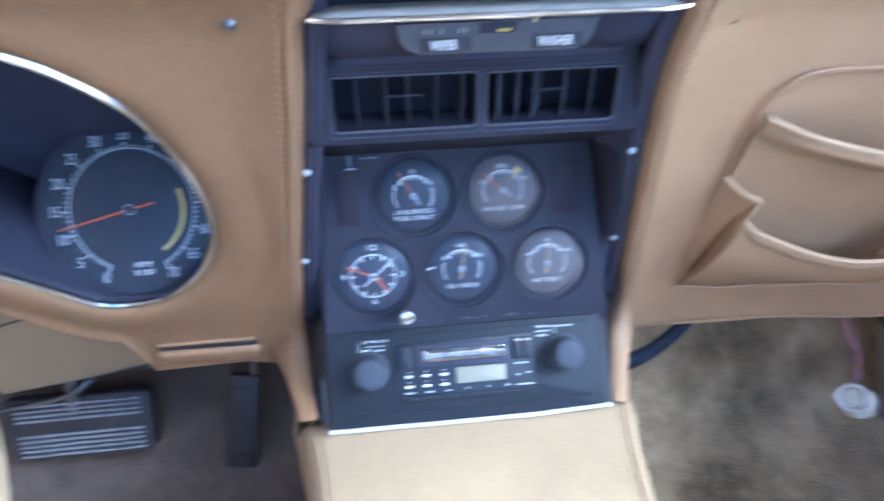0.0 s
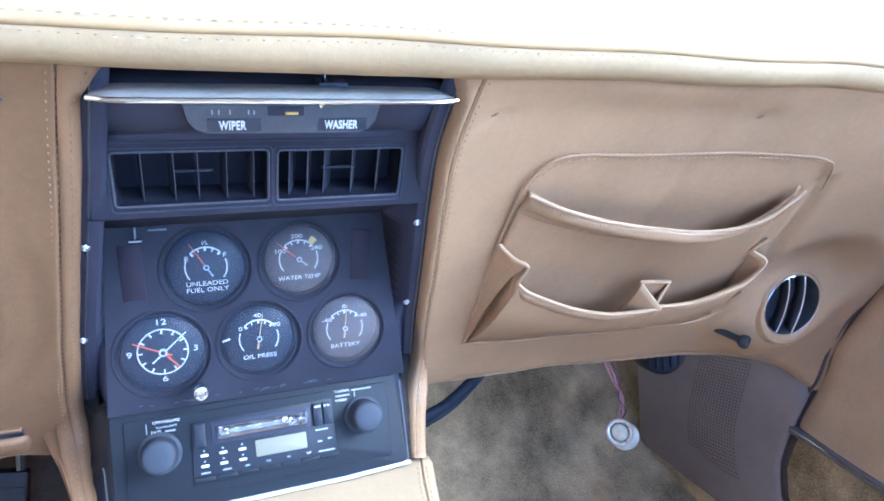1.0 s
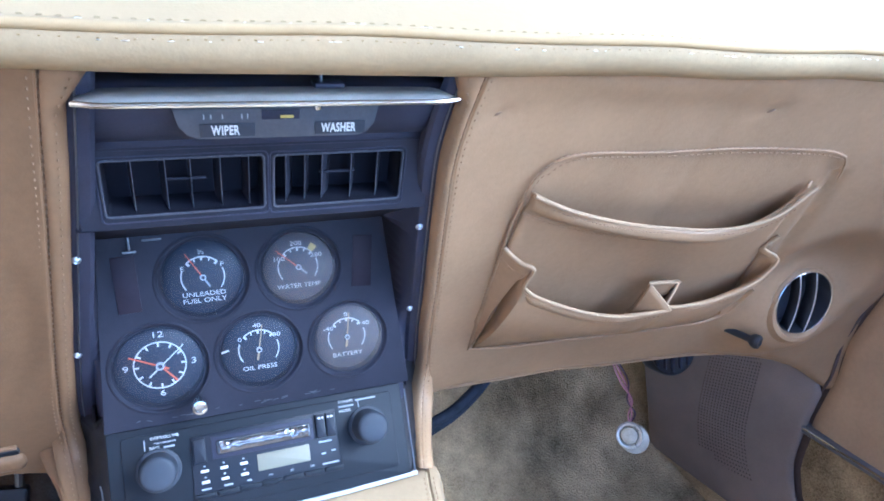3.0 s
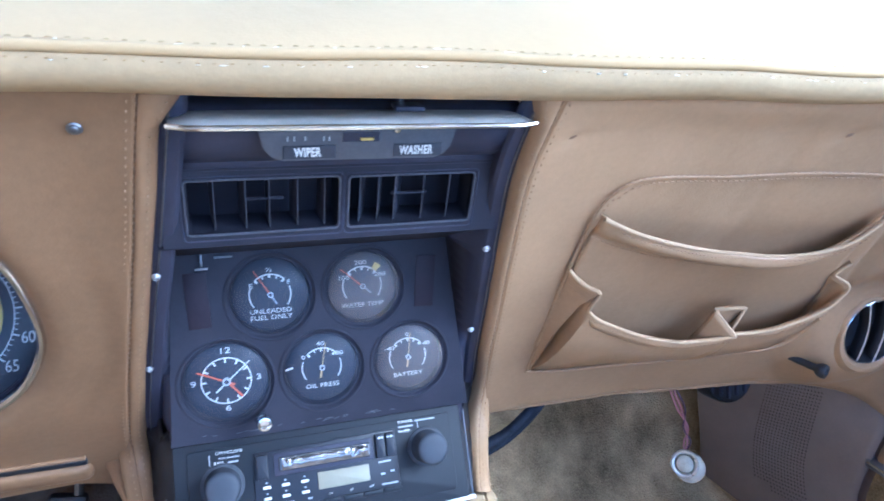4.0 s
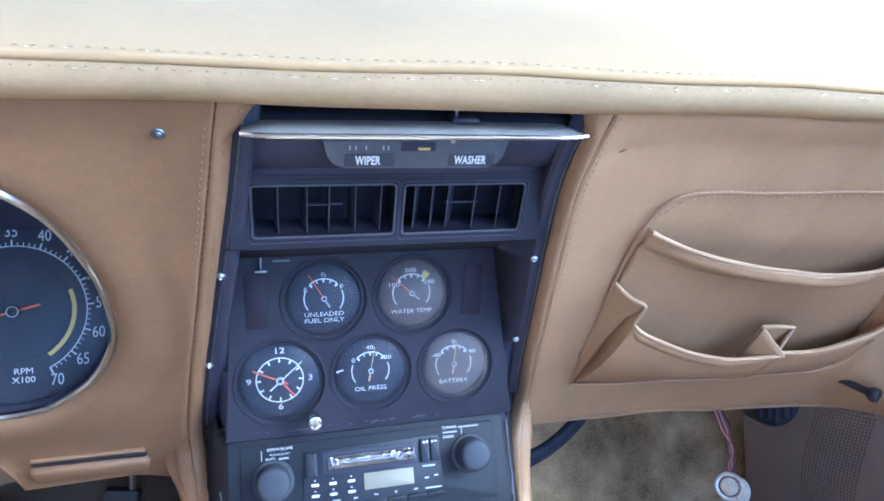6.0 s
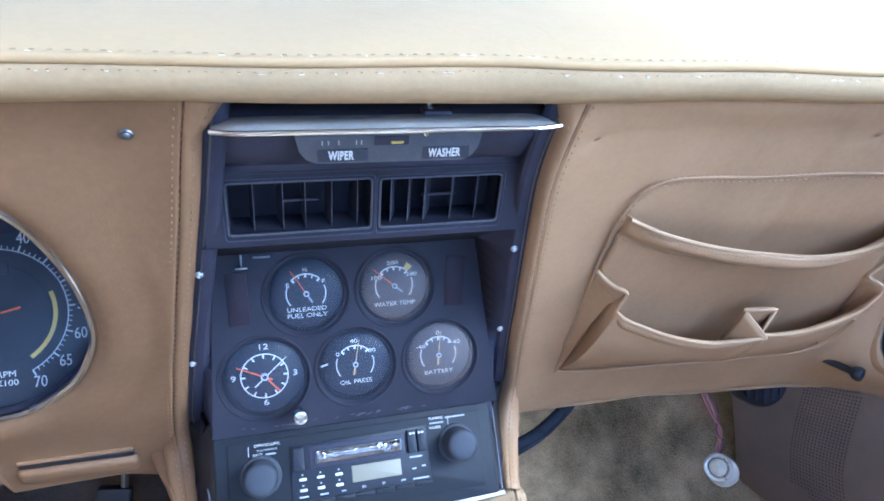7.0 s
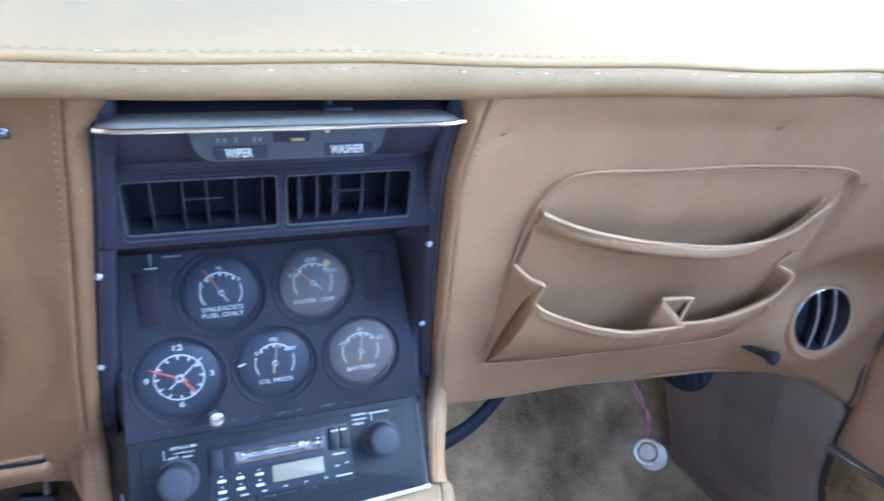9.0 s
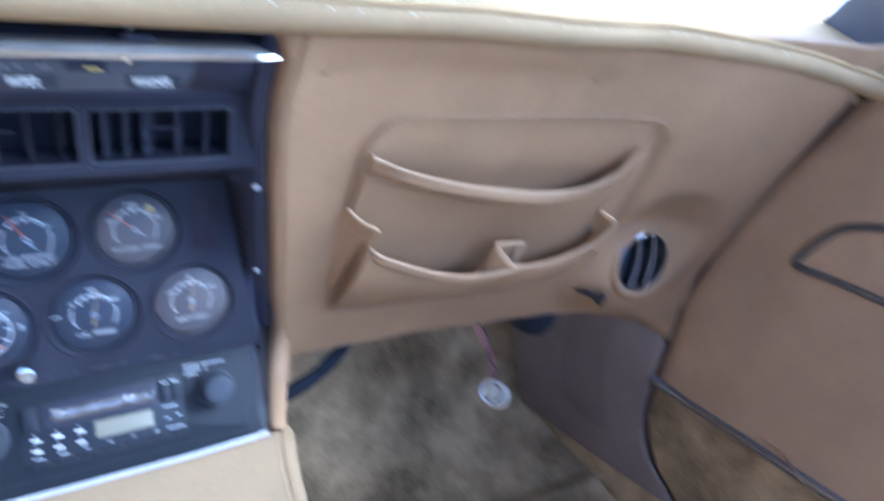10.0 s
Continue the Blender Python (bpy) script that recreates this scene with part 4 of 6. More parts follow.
def build_console():
    con = thing("center_console", (0, 0.0, 0.36), "black plastic centre console bezel with gauge openings and screws", "console")
    outline = [(-0.0985, -0.0385), (0.1040, -0.0385), (0.1025, -0.029), (0.088, 0.0865), (-0.090, 0.0865), (-0.0975, -0.029)]
    part("gauge_panel", plate_with_holes(outline, [circle(x, y, ro) for x, y, _, ro in GAUGES], on_panel(0, 0, FACE_W), 0.004), PANEL, con, "", False)
    # side cheeks between the panel and the leather edges
    for side, table in ((1, EDGE_R), (-1, EDGE_L)):
        rows = []
        for k in range(40):
            z = 0.335 + 0.32 * k / 39
            e = edge_at(table, z)
            v = min(0.0865, max(-0.0385, (z - 0.45) / 0.961))
            pe = lerp_table([(-0.0385, 0.1035), (-0.029, 0.1022), (0.0865, 0.0875)], v) if side > 0 else lerp_table([(-0.0385, -0.098), (-0.029, -0.097), (0.0865, -0.0895)], v)
            inner = PANEL_M @ Vector((pe, v, FACE_W - 0.001))
            rows.append([on_pad(e + side * 0.004, z, -0.006), on_pad(e - side * 0.002, z, -0.0035), on_pad(e - side * 0.0075, z, -0.004), on_pad(e - side * 0.0095, z, -0.006), inner + PAD_N * -0.002])
        ob = part("side_cheek", loft(rows), BLACK, con, toward=PAD_N)
        solid(ob, 0.002)
        part("edge_bead", tube([r[1] + PAD_N * 0.0004 for r in rows], 0.0005, 6), DARK_METAL, con)
    # dark filler strips beside the radio
    for side, foot in ((1, TRIM_FOOT_R), (-1, TRIM_FOOT_L)):
        rows = []
        for (y, xi, zi, _, _), d in zip(foot, (-0.014, 0.010, 0.030, 0.048, 0.062, 0.066)):
            a, b = Vector((xi + side * 0.003, y + 0.004, zi - 0.001)), on_radio(side * 0.0975, d, -0.006).translation
            rows.append([a, a.lerp(b, 0.5) + Vector((0, 0.002, -0.002)), b])
        rows.insert(0, [on_pad(rows[0][0].x, 0.40, -0.008), on_pad(rows[0][1].x, 0.405, -0.012), on_panel(side * 0.105, -0.034, -0.004).translation])
        solid(part("radio_filler", loft(rows), RUBBER, con, toward=Vector((0, -1, 0.5))), 0.002)
    # screws on the cheeks
    for x, z in ((0.0943, 0.551), (0.1045, 0.4705), (-0.0925, 0.549), (-0.1058, 0.469)):
        m = pad_frame(x, z, -0.0035)
        part("screw", lathe([(0, 0.0016), (0.0005, 0.0010), (0.0012, 0.0018), (0.0021, 0.0010), (0.0025, 0.0)], m, 14), ALU, con, "dull chrome screw")
    # backing behind everything, so that no daylight comes through
    part("backing", box((0.30, 0.004, 0.27), pose(0, 0.085, 0.50, -16, 0, 0), 0.0), BLACK, con)
    # ledge under the air outlets and the face above them
    def sweep(prof, x0, x1, name, mat):
        rows = [[(x0 + (x1 - x0) * k / 8, y, z) for k in range(9)] for y, z in prof]
        ob = part(name, loft(rows), mat, con, toward=Vector((0, -1, 0.1)))
        solid(ob, 0.002)
    sweep([(0.026, 0.529), (0.010, 0.540), (-0.036, 0.565), (-0.046, 0.570)], -0.089, 0.0925, "ledge", PANEL)
    sweep([(-0.0505, 0.6125), (-0.050, 0.617), (-0.058, 0.622), (-0.066, 0.634), (-0.068, 0.6445), (-0.052, 0.652)], -0.083, 0.092, "upper_face", BLACK)
    part("lower_fill", box((0.196, 0.02, 0.02), on_panel(0.003, -0.043, -0.006), 0.002), BLACK, con)
    # small lever and lamps on the panel
    part("toggle_stem", box((0.0012, 0.009, 0.003), on_panel(-0.0715, 0.0815, FACE_W + 0.0015), 0.0003), DARK_METAL, con)
    part("toggle_bar", box((0.0078, 0.0012, 0.002), on_panel(-0.0715, 0.0772, FACE_W + 0.003), 0.0005), ALU, con, "bright toggle bar")
    part("toggle_cap", box((0.011, 0.0012, 0.002), on_panel(-0.0585, 0.0835, FACE_W + 0.001), 0.0004), DARK_METAL, con)
    lamp = vary(mat_base("unlit_red_lens", (0.0235, 0.0185, 0.0265), 0.5, spec=0.15), (0.0235, 0.0185, 0.0265), 60, 0.2)
    for x in (-0.0755, 0.0755):
        part("warning_lamp", box((0.0135, 0.036, 0.001), on_panel(x if x < 0 else 0.0725, 0.0565, FACE_W + 0.0002, 2 if x < 0 else -4), 0.0004), lamp, con, "unlit dark red warning lamp")
    part("reset_stud", lathe([(0.0022, 0.0), (0.0022, 0.010), (0.0046, 0.011), (0.0052, 0.013), (0.0052, 0.018), (0.0044, 0.0195), (0.0032, 0.0198), (0.0026, 0.0188), (0.0, 0.0186)],
                              on_panel(-0.041, -0.0230, FACE_W), 20), CHROME, con, "chrome push stud")
    # scuffs along the lower rim
    rng = random.Random(3)
    bm = bmesh.new()
    for k in range(26):
        x = rng.uniform(-0.085, 0.05)
        bar((x, -0.0345 + rng.uniform(-0.001, 0.001)), (x + rng.uniform(0.001, 0.005), -0.0342 + rng.uniform(-0.001, 0.001)), 0.00035, on_panel(0, 0, FACE_W + 0.0001), 0.0001, bm)
    tagged(part("scuff_marks", bm, SCUFF, con), kind="stuff")
    return con


build_console()


def gauge(kind, cx, cy, r, ro, name, label):
    """Recessed round gauge: cup, face, print, needle, hub, lens."""
    g = thing(name, on_panel(cx, cy, -0.008).translation, label, "gauge", "console gauges")
    m = on_panel(cx, cy)
    part("cup", lathe([(ro + 0.0012, FACE_W + 0.0001), (ro + 0.0004, FACE_W + 0.0007), (ro - 0.0004, FACE_W + 0.0006), (ro - 0.0012, FACE_W - 0.0004), (r + 0.0016, 0.0040), (r + 0.0006, 0.0038), (r + 0.0002, 0.0042), (r - 0.0004, 0.0034), (r - 0.0010, -0.0010), (r - 0.001, -0.004)], m, 48), PANEL, g)
    part("dial_face", lathe([(0, -0.0006), (r * 0.9, -0.0006), (r + 0.0004, -0.001)], m, 40), DIAL, g)
    f = on_panel(cx, cy, -0.0004)
    bm = bmesh.new()
    k = r / 0.0255
    if kind == "clock":
        arc_strip(0.0156, 0, 360, 0.0008, f, 48, bm=bm)
        for h in range(12):
            a = radians(h * 30)
            c, s = math.cos(a), math.sin(a)
            bar((0.0125 * c, 0.0125 * s), (0.0156 * c, 0.0156 * s), 0.0011, f, bm=bm)
        part("scale", bm, PRINT, g)
        for txt, x, y in (("12", 0, 0.0205), ("3", 0.0204, 0), ("6", 0, -0.0192), ("9", -0.0204, 0)):
            text("numeral", txt, 0.0056, f @ Matrix.Translation((x, y, 0.0002)), PRINT, g, 1.4)
        t = on_panel(cx, cy, 0.0006)
        part("hour_hand", bar((0.0, 0.0), (0.0095, -0.0115), 0.0011, t, 0.0004), ORANGE, g)
        part("minute_hand", bar((0.0052, -0.0026), (-0.0178, 0.0082), 0.0012, t @ Matrix.Translation((0, 0, 0.0006)), 0.0004, None, 0.0008), ORANGE, g)
        part("alarm_hand", bar((-0.0068, -0.0066), (0.0150, 0.0128), 0.0009, t @ Matrix.Translation((0, 0, 0.0012)), 0.0004, None, 0.0006), PRINT, g)
        part("hub", lathe([(0.0026, 0.0), (0.0026, 0.0020), (0.0020, 0.0026), (0.0016, 0.0026), (0.0015, 0.001)], t, 20), PRINT_SOFT, g)
        part("hub_center", lathe([(0.0016, 0.0016), (0, 0.0018)], t, 16), BLACK, g)
    else:
        # side brackets and the scale above the pivot
        arc_strip(0.0132, 158, 216, 0.0008, f, 16, bm=bm)
        arc_strip(0.0132, -36, 22, 0.0008, f, 16, bm=bm)
        arc_strip(0.0134, 46, 134, 0.0009, f, 16, bm=bm)
        for a in (46, 68, 90, 112, 134):
            c, s = math.cos(radians(a)), math.sin(radians(a))
            w = 0.0014 if a in (46, 90, 134) else 0.0008
            bar((0.0110 * c, 0.0110 * s), (0.0134 * c, 0.0134 * s), w, f, bm=bm)
        part("scale", bm, PRINT, g)
        spec = {
            "fuel": (("E", -0.0150, 0.0075), ("\u00bd", 0.0, 0.0196), ("F", 0.0150, 0.0088), ("UNLEADED\nFUEL ONLY",), 121),
            "temp": (("100", -0.0158, 0.0074), ("200", -0.001, 0.0194), ("280", 0.0156, 0.0086), ("WATER TEMP",), 139),
            "oil": (("0", -0.0150, 0.0096), ("40", -0.0005, 0.0200), ("80", 0.0152, 0.0104), ("OIL PRESS",), 80),
            "battery": (("-40", -0.0162, 0.0084), ("0", -0.0002, 0.0196), ("+40", 0.0154, 0.0098), ("BATTERY",), 84),
        }[kind]
        for txt, x, y in spec[:3]:
            text("numeral", txt, 0.0041, f @ Matrix.Translation((x * 0.80, y * 0.83, 0.0002)), PRINT, g, 1.35)
        body = spec[3][0]
        text("caption", body, 0.0043, f @ Matrix.Translation((0, -0.0134 if "\n" in body else -0.0132, 0.0002)), PRINT, g, 1.22 if kind != "temp" else 1.12)
        t = on_panel(cx, cy, 0.0008)
        a = radians(spec[4])
        d = (math.cos(a), math.sin(a))
        tip = 0.0190 if kind in ("fuel", "temp") else 0.0175
        part("needle", bar((0, 0), (d[0] * tip, d[1] * tip), 0.0007, t, 0.0004, None, 0.0004), ORANGE if kind in ("fuel", "temp") else AMBER, g, "slim needle")
        part("needle_tail", bar((0, 0), (-d[0] * 0.0075, -d[1] * 0.0075), 0.0012, t, 0.0004), PRINT_DIM if kind in ("fuel", "temp") else AMBER, g)
        part("hub", lathe([(0.0019, 0.0), (0.0019, 0.0014), (0.0015, 0.0018), (0.0012, 0.0018), (0.0011, 0.0008)], t, 16), PRINT_SOFT, g)
        part("hub_center", lathe([(0.0012, 0.0012), (0, 0.0013)], t, 14), BLACK, g)
        if kind == "temp":
            part("warning_band", arc_strip(0.0158, 44, 60, 0.0052, f, 8), YELLOW, g, "yellow warning band")
    lens = part("lens", lathe([(r + 0.0004, 0.0036), (r * 0.96, 0.0056), (r * 0.80, 0.0076), (r * 0.45, 0.0090), (0, 0.0095)], m, 40), LENS_REFLECTING if kind in ("temp", "battery") else LENS, g, "clear domed lens")
    lens.visible_shadow = False


for kind, (cx, cy, r, ro), name, label in zip(
        ("clock", "oil", "battery", "fuel", "temp"), GAUGES,
        ("clock", "oil_gauge", "battery_gauge", "fuel_gauge", "temperature_gauge"),
        ("round black dashboard clock with orange pointers", "round black oil pressure gauge with amber needle", "round black battery gauge reading near zero",
         "round black fuel gauge with orange needle near empty", "round black water temperature gauge with orange needle")):
    gauge(kind, cx, cy, r, ro, name, label)
part("chip_mark", bar((-0.0245, 0.0035), (-0.0195, 0.0048), 0.0013, on_panel(0, 0, 0.0045), 0.0002), PRINT, bpy.data.objects["oil_gauge"], "white scratch")


def frame_at(origin, lean):
    """x right, y up the leaning face, z towards the seats."""
    up = Vector((0, math.sin(lean), math.cos(lean)))
    m = Matrix((Vector((1, 0, 0)), up, Vector((1, 0, 0)).cross(up))).transposed().to_4x4()
    m.translation = origin
    return m


# ---------------------------------------------------------------- tachometer
def build_tach():
    at = Vector((-0.2265, 0.045, 0.490))
    M = frame_at(at, radians(28))

    def T(w=0.0, x=0.0, y=0.0):
        return M @ Matrix.Translation((x, y, w))

    g = thing("tachometer", at, "large black tachometer with orange needle near idle and yellow band", "gauge")
    part("rim", lathe([(0.0585, -0.012), (0.0600, 0.002), (0.0618, 0.0035), (0.0630, 0.001), (0.0640, -0.015)], T(), 64), BLACK, g)
    part("dial_face", lathe([(0, -0.001), (0.032, -0.001), (0.0325, -0.0014), (0.058, -0.0014), (0.0595, -0.0005)], T(), 64), DIAL_GREY, g)
    bm = bmesh.new()
    f = T(-0.0010)
    a0, per = 245.0, 4.40
    arc_strip(0.0425, a0 - 70 * per, a0, 0.0007, f, 80, bm=bm)
    for n in range(71):
        a = radians(a0 - n * per)
        c, s = math.cos(a), math.sin(a)
        long = n % 5 == 0
        bar((0.0425 * c, 0.0425 * s), ((0.0468 if long else 0.0450) * c, (0.0468 if long else 0.0450) * s), 0.0010 if long else 0.0005, f, 0.0003, bm)
    part("scale", bm, PRINT_SOFT, g)
    for n in range(0, 71, 5):
        a = radians(a0 - n * per)
        text("numeral", str(n), 0.0107, T(-0.0008, 0.0518 * math.cos(a), 0.0518 * math.sin(a)), PRINT_SOFT, g, 0.76)
    text("caption", "RPM\nX100", 0.0056, T(-0.0008, 0.004, -0.0420), PRINT, g, 1.1)
    part("warning_band", arc_strip(0.0350, -57, 21, 0.0026, T(-0.0006), 24, 0.0004), YELLOW, g, "yellow rev band")
    part("counter_window", box((0.022, 0.009, 0.001), T(-0.0008, -0.002, 0.030), 0.0003), BLACK, g)
    a = radians(193.5)
    d = (math.cos(a), math.sin(a))
    part("needle", bar((-d[0] * 0.016, -d[1] * 0.016), (d[0] * 0.050, d[1] * 0.050), 0.0013, T(0.002), 0.0006, None, 0.0009), ORANGE, g, "orange needle")
    part("hub", lathe([(0.0040, 0.0), (0.0040, 0.003), (0.0032, 0.0042), (0.0015, 0.0042), (0.0012, 0.003), (0, 0.003)], T(), 24), RADIO_INSET, g)
    part("hub_ring", tube([T(0.0042) @ Vector((0.0034 * math.cos(k * 0.3142), 0.0034 * math.sin(k * 0.3142), 0)) for k in range(20)], 0.0004, 6, closed=True), PRINT_DIM, g)
    lens = part("lens", lathe([(0.0605, 0.0035), (0.048, 0.0070), (0.03, 0.0085), (0, 0.0092)], T(), 56), TACH_LENS, g)
    lens.visible_shadow = False


build_tach()


# ---------------------------------------------------------------- radio
FLAP = vary(mat_base("smoked_flap", (0.085, 0.085, 0.09), 0.25, 0.4), (0.085, 0.085, 0.09), 90, 0.5, 500, 0.3, 0.0006)


FLAP_FILM = vary(mat_base("glossy_film", (0.20, 0.19, 0.19), 0.12, 0.75), (0.20, 0.19, 0.19), 90, 0.6, 500, 0.2, 0.0004, (0.06, 0.2))
SILVER = vary(mat_base("satin_silver", (0.72, 0.73, 0.74), 0.35, 0.4), (0.72, 0.73, 0.74), 50, 0.1, 600, 0.05, 0.0001)


def build_radio():
    g = thing("car_radio", on_radio(0, 0.033, -0.01).translation, "dark grey cassette radio with two round knobs and blank display", "radio")
    part("faceplate", prism(rounded(-0.0985, -0.0655, 0.0970, 0.0015, 0.002), 0.008, on_radio(0, 0, -0.008), 0.0012), RADIO, g)
    part("raised_field", prism(rounded(-0.0900, -0.0570, 0.0885, -0.0030, 0.003), 0.0012, on_radio(0, 0, 0), 0.0006), RADIO, g)
    part("inset", prism([(-0.049, -0.0100), (0.0465, -0.0085), (0.0475, -0.0505), (-0.0500, -0.0505)], 0.0010, on_radio(0, 0, 0.0012), 0.0004), RADIO_INSET, g, "black control field")
    # cassette door
    part("cassette_well", prism(rounded(-0.0365, -0.0262, 0.0302, -0.0118, 0.001), 0.0008, on_radio(0, 0, 0.0022), 0.0003), BLACK, g)
    part("cassette_door", prism(rounded(-0.0335, -0.0237, 0.0285, -0.0143, 0.0015), 0.0020, on_radio(0, 0, 0.0024), 0.0010, None, 3), FLAP, g, "dark glossy cassette flap")
    rows = []
    for j in range(11):
        row = []
        for i in range(81):
            x, y = -0.0315 + 0.058 * i / 80, -0.0229 + 0.0076 * j / 10
            ends = 0.25 + 0.75 * max(math.exp(-((x + 0.029) / 0.005) ** 2), math.exp(-((x - 0.019) / 0.010) ** 2))
            h = 0.0009 * ends * noise.noise((x * 420, y * 300, 4.0)) + 0.0004 * ends * noise.noise((x * 1300, y * 700, 9.0))
            row.append(on_radio(x, -y, 0.0046 + 0.0012 * math.sin(math.pi * j / 10) + h).translation)
        rows.append(row)
    part("flap_window", loft(rows), FLAP_FILM, g, "crinkled clear film on the flap", toward=RADIO_M.to_3x3() @ Vector((0, 0, 1)))
    # buttons
    for x0, x1, y0, y1 in ((-0.0478, -0.0402, 0.0112, 0.0268), (0.0322, 0.0386, 0.0100, 0.0260), (0.0394, 0.0458, 0.0100, 0.0260)):
        part("key", prism(rounded(x0, -y1, x1, -y0, 0.0008), 0.0026, on_radio(0, 0, 0.0022), 0.0007), RADIO_INSET, g)
    for x in (-0.042, -0.030, -0.0175):
        for y in (0.0325, 0.0395):
            part("preset_key", box((0.0050, 0.0018, 0.0018), on_radio(x, y, 0.0028), 0.0005), PRINT, g, "small white key")
    for k in range(7):
        part("low_key", box((0.0128, 0.0030, 0.0016), on_radio(-0.0425 + 0.0140 * k, 0.0480, 0.0026), 0.0005), RADIO, g)
    part("display", prism(rounded(-0.0087, -0.0397, 0.0262, -0.0287, 0.0006), 0.0008, on_radio(0, 0, 0.0022), 0.0003), LCD, g, "blank pale display")
    # print
    def put(body, x, y, size, mat=PRINT, sq=1.1):
        text("print", body, size, on_radio(x, y, 0.0024), mat, g, sq)
    text("print", "OFF/VOLUME", 0.0026, on_radio(-0.0640, 0.0062, 0.0014), PRINT, g, 1.1)
    text("print", "PUSH BALANCE", 0.0017, on_radio(-0.0640, 0.0095, 0.0014), PRINT_SOFT, g, 1.1)
    text("print", "BASS", 0.0026, on_radio(-0.0705, 0.0122, 0.0014), PRINT, g, 1.1)
    text("print", "TUNING", 0.0026, on_radio(0.0550, 0.0048, 0.0014), PRINT, g, 1.1)
    text("print", "FADER", 0.0026, on_radio(0.0540, 0.0112, 0.0014), PRINT, g, 1.1)
    put("EJECT", -0.0440, 0.0125, 0.0020)
    for body, x in (("FM", -0.001), ("ST", 0.013), ("ESP", 0.027)):
        put(body, x, 0.0437, 0.0020)
    bm = bmesh.new()
    q = on_radio(0, 0, 0.0014)
    for x0, x1, y in ((-0.0650, -0.0585, -0.0125), (0.0620, 0.0770, -0.0052), (0.0500, 0.0605, -0.0080)):
        bar((x0, y), (x1, y), 0.0011, q, 0.0002, bm)
    bar((-0.0762, -0.0062), (-0.0762, -0.0130), 0.0006, q, 0.0002, bm)
    bar((0.0640, -0.0050), (0.0640, -0.0105), 0.0006, q, 0.0002, bm)
    q2 = on_radio(0, 0, 0.0024)
    for x0, x1, y in ((-0.0450, -0.0390, -0.0440), (-0.0310, -0.0255, -0.0440), (-0.0165, -0.0135, -0.0440), (0.0340, 0.0455, -0.0440), (0.0340, 0.0370, -0.0370), (0.0410, 0.0440, -0.0360), (0.0330, 0.0420, -0.0290)):
        bar((x0, y), (x1, y), 0.0011, q2, 0.0002, bm)
    for x in (-0.042, -0.030, -0.0175):
        for y in (0.0295, 0.0365):
            bar((x - 0.0006, -y), (x + 0.0006, -y), 0.0011, q2, 0.0002, bm)
    tagged(part("fine_print", bm, PRINT_DIM, g, "small grey print"), kind="stuff")
    for x in (0.0355, 0.0425):
        for dx in (-0.0012, 0.0012):
            s = -1 if x < 0.04 else 1
            part("arrow_mark", prism([(-0.001 * s, -0.001), (0.001 * s, 0.0), (-0.001 * s, 0.001)][::s], 0.0003, on_radio(x + dx, 0.0125, 0.0048)), PRINT, g)
    # knobs
    for x, y in ((-0.0692, 0.0263), (0.0687, 0.0239)):
        k = part("knob", lathe([(0.0118, 0.0), (0.0118, 0.002), (0.0112, 0.003), (0.0110, 0.0165), (0.0100, 0.0180), (0.0085, 0.0187), (0.005, 0.0190), (0, 0.0191)], on_radio(x, y, 0.0010), 40), KNOB, g, "round dark grey knob")
        part("knob_ring", lathe([(0.0138, 0.0), (0.0138, 0.0016), (0.0130, 0.0022), (0.0112, 0.0022)], on_radio(x, y, 0.0010), 40), KNOB, k)
    part("lower_strip", tube([on_radio(-0.100, 0.0668, -0.001).translation, on_radio(-0.02, 0.0668, 0.0005).translation, on_radio(0.05, 0.0664, 0.0005).translation, on_radio(0.1015, 0.0645, -0.001).translation], 0.0016, 8), SILVER, g, "bright metal strip")
    part("side_strip", tube([on_radio(0.1005, 0.0640, -0.002).translation, on_radio(0.1010, 0.034, -0.004).translation, on_radio(0.1015, 0.004, -0.006).translation], 0.0006, 6), DARK_METAL, g)
    part("side_strip", tube([on_radio(-0.1015, 0.0660, -0.002).translation, on_radio(-0.1030, 0.034, -0.004).translation, on_radio(-0.1040, 0.030, -0.006).translation], 0.0006, 6), DARK_METAL, g)


build_radio()


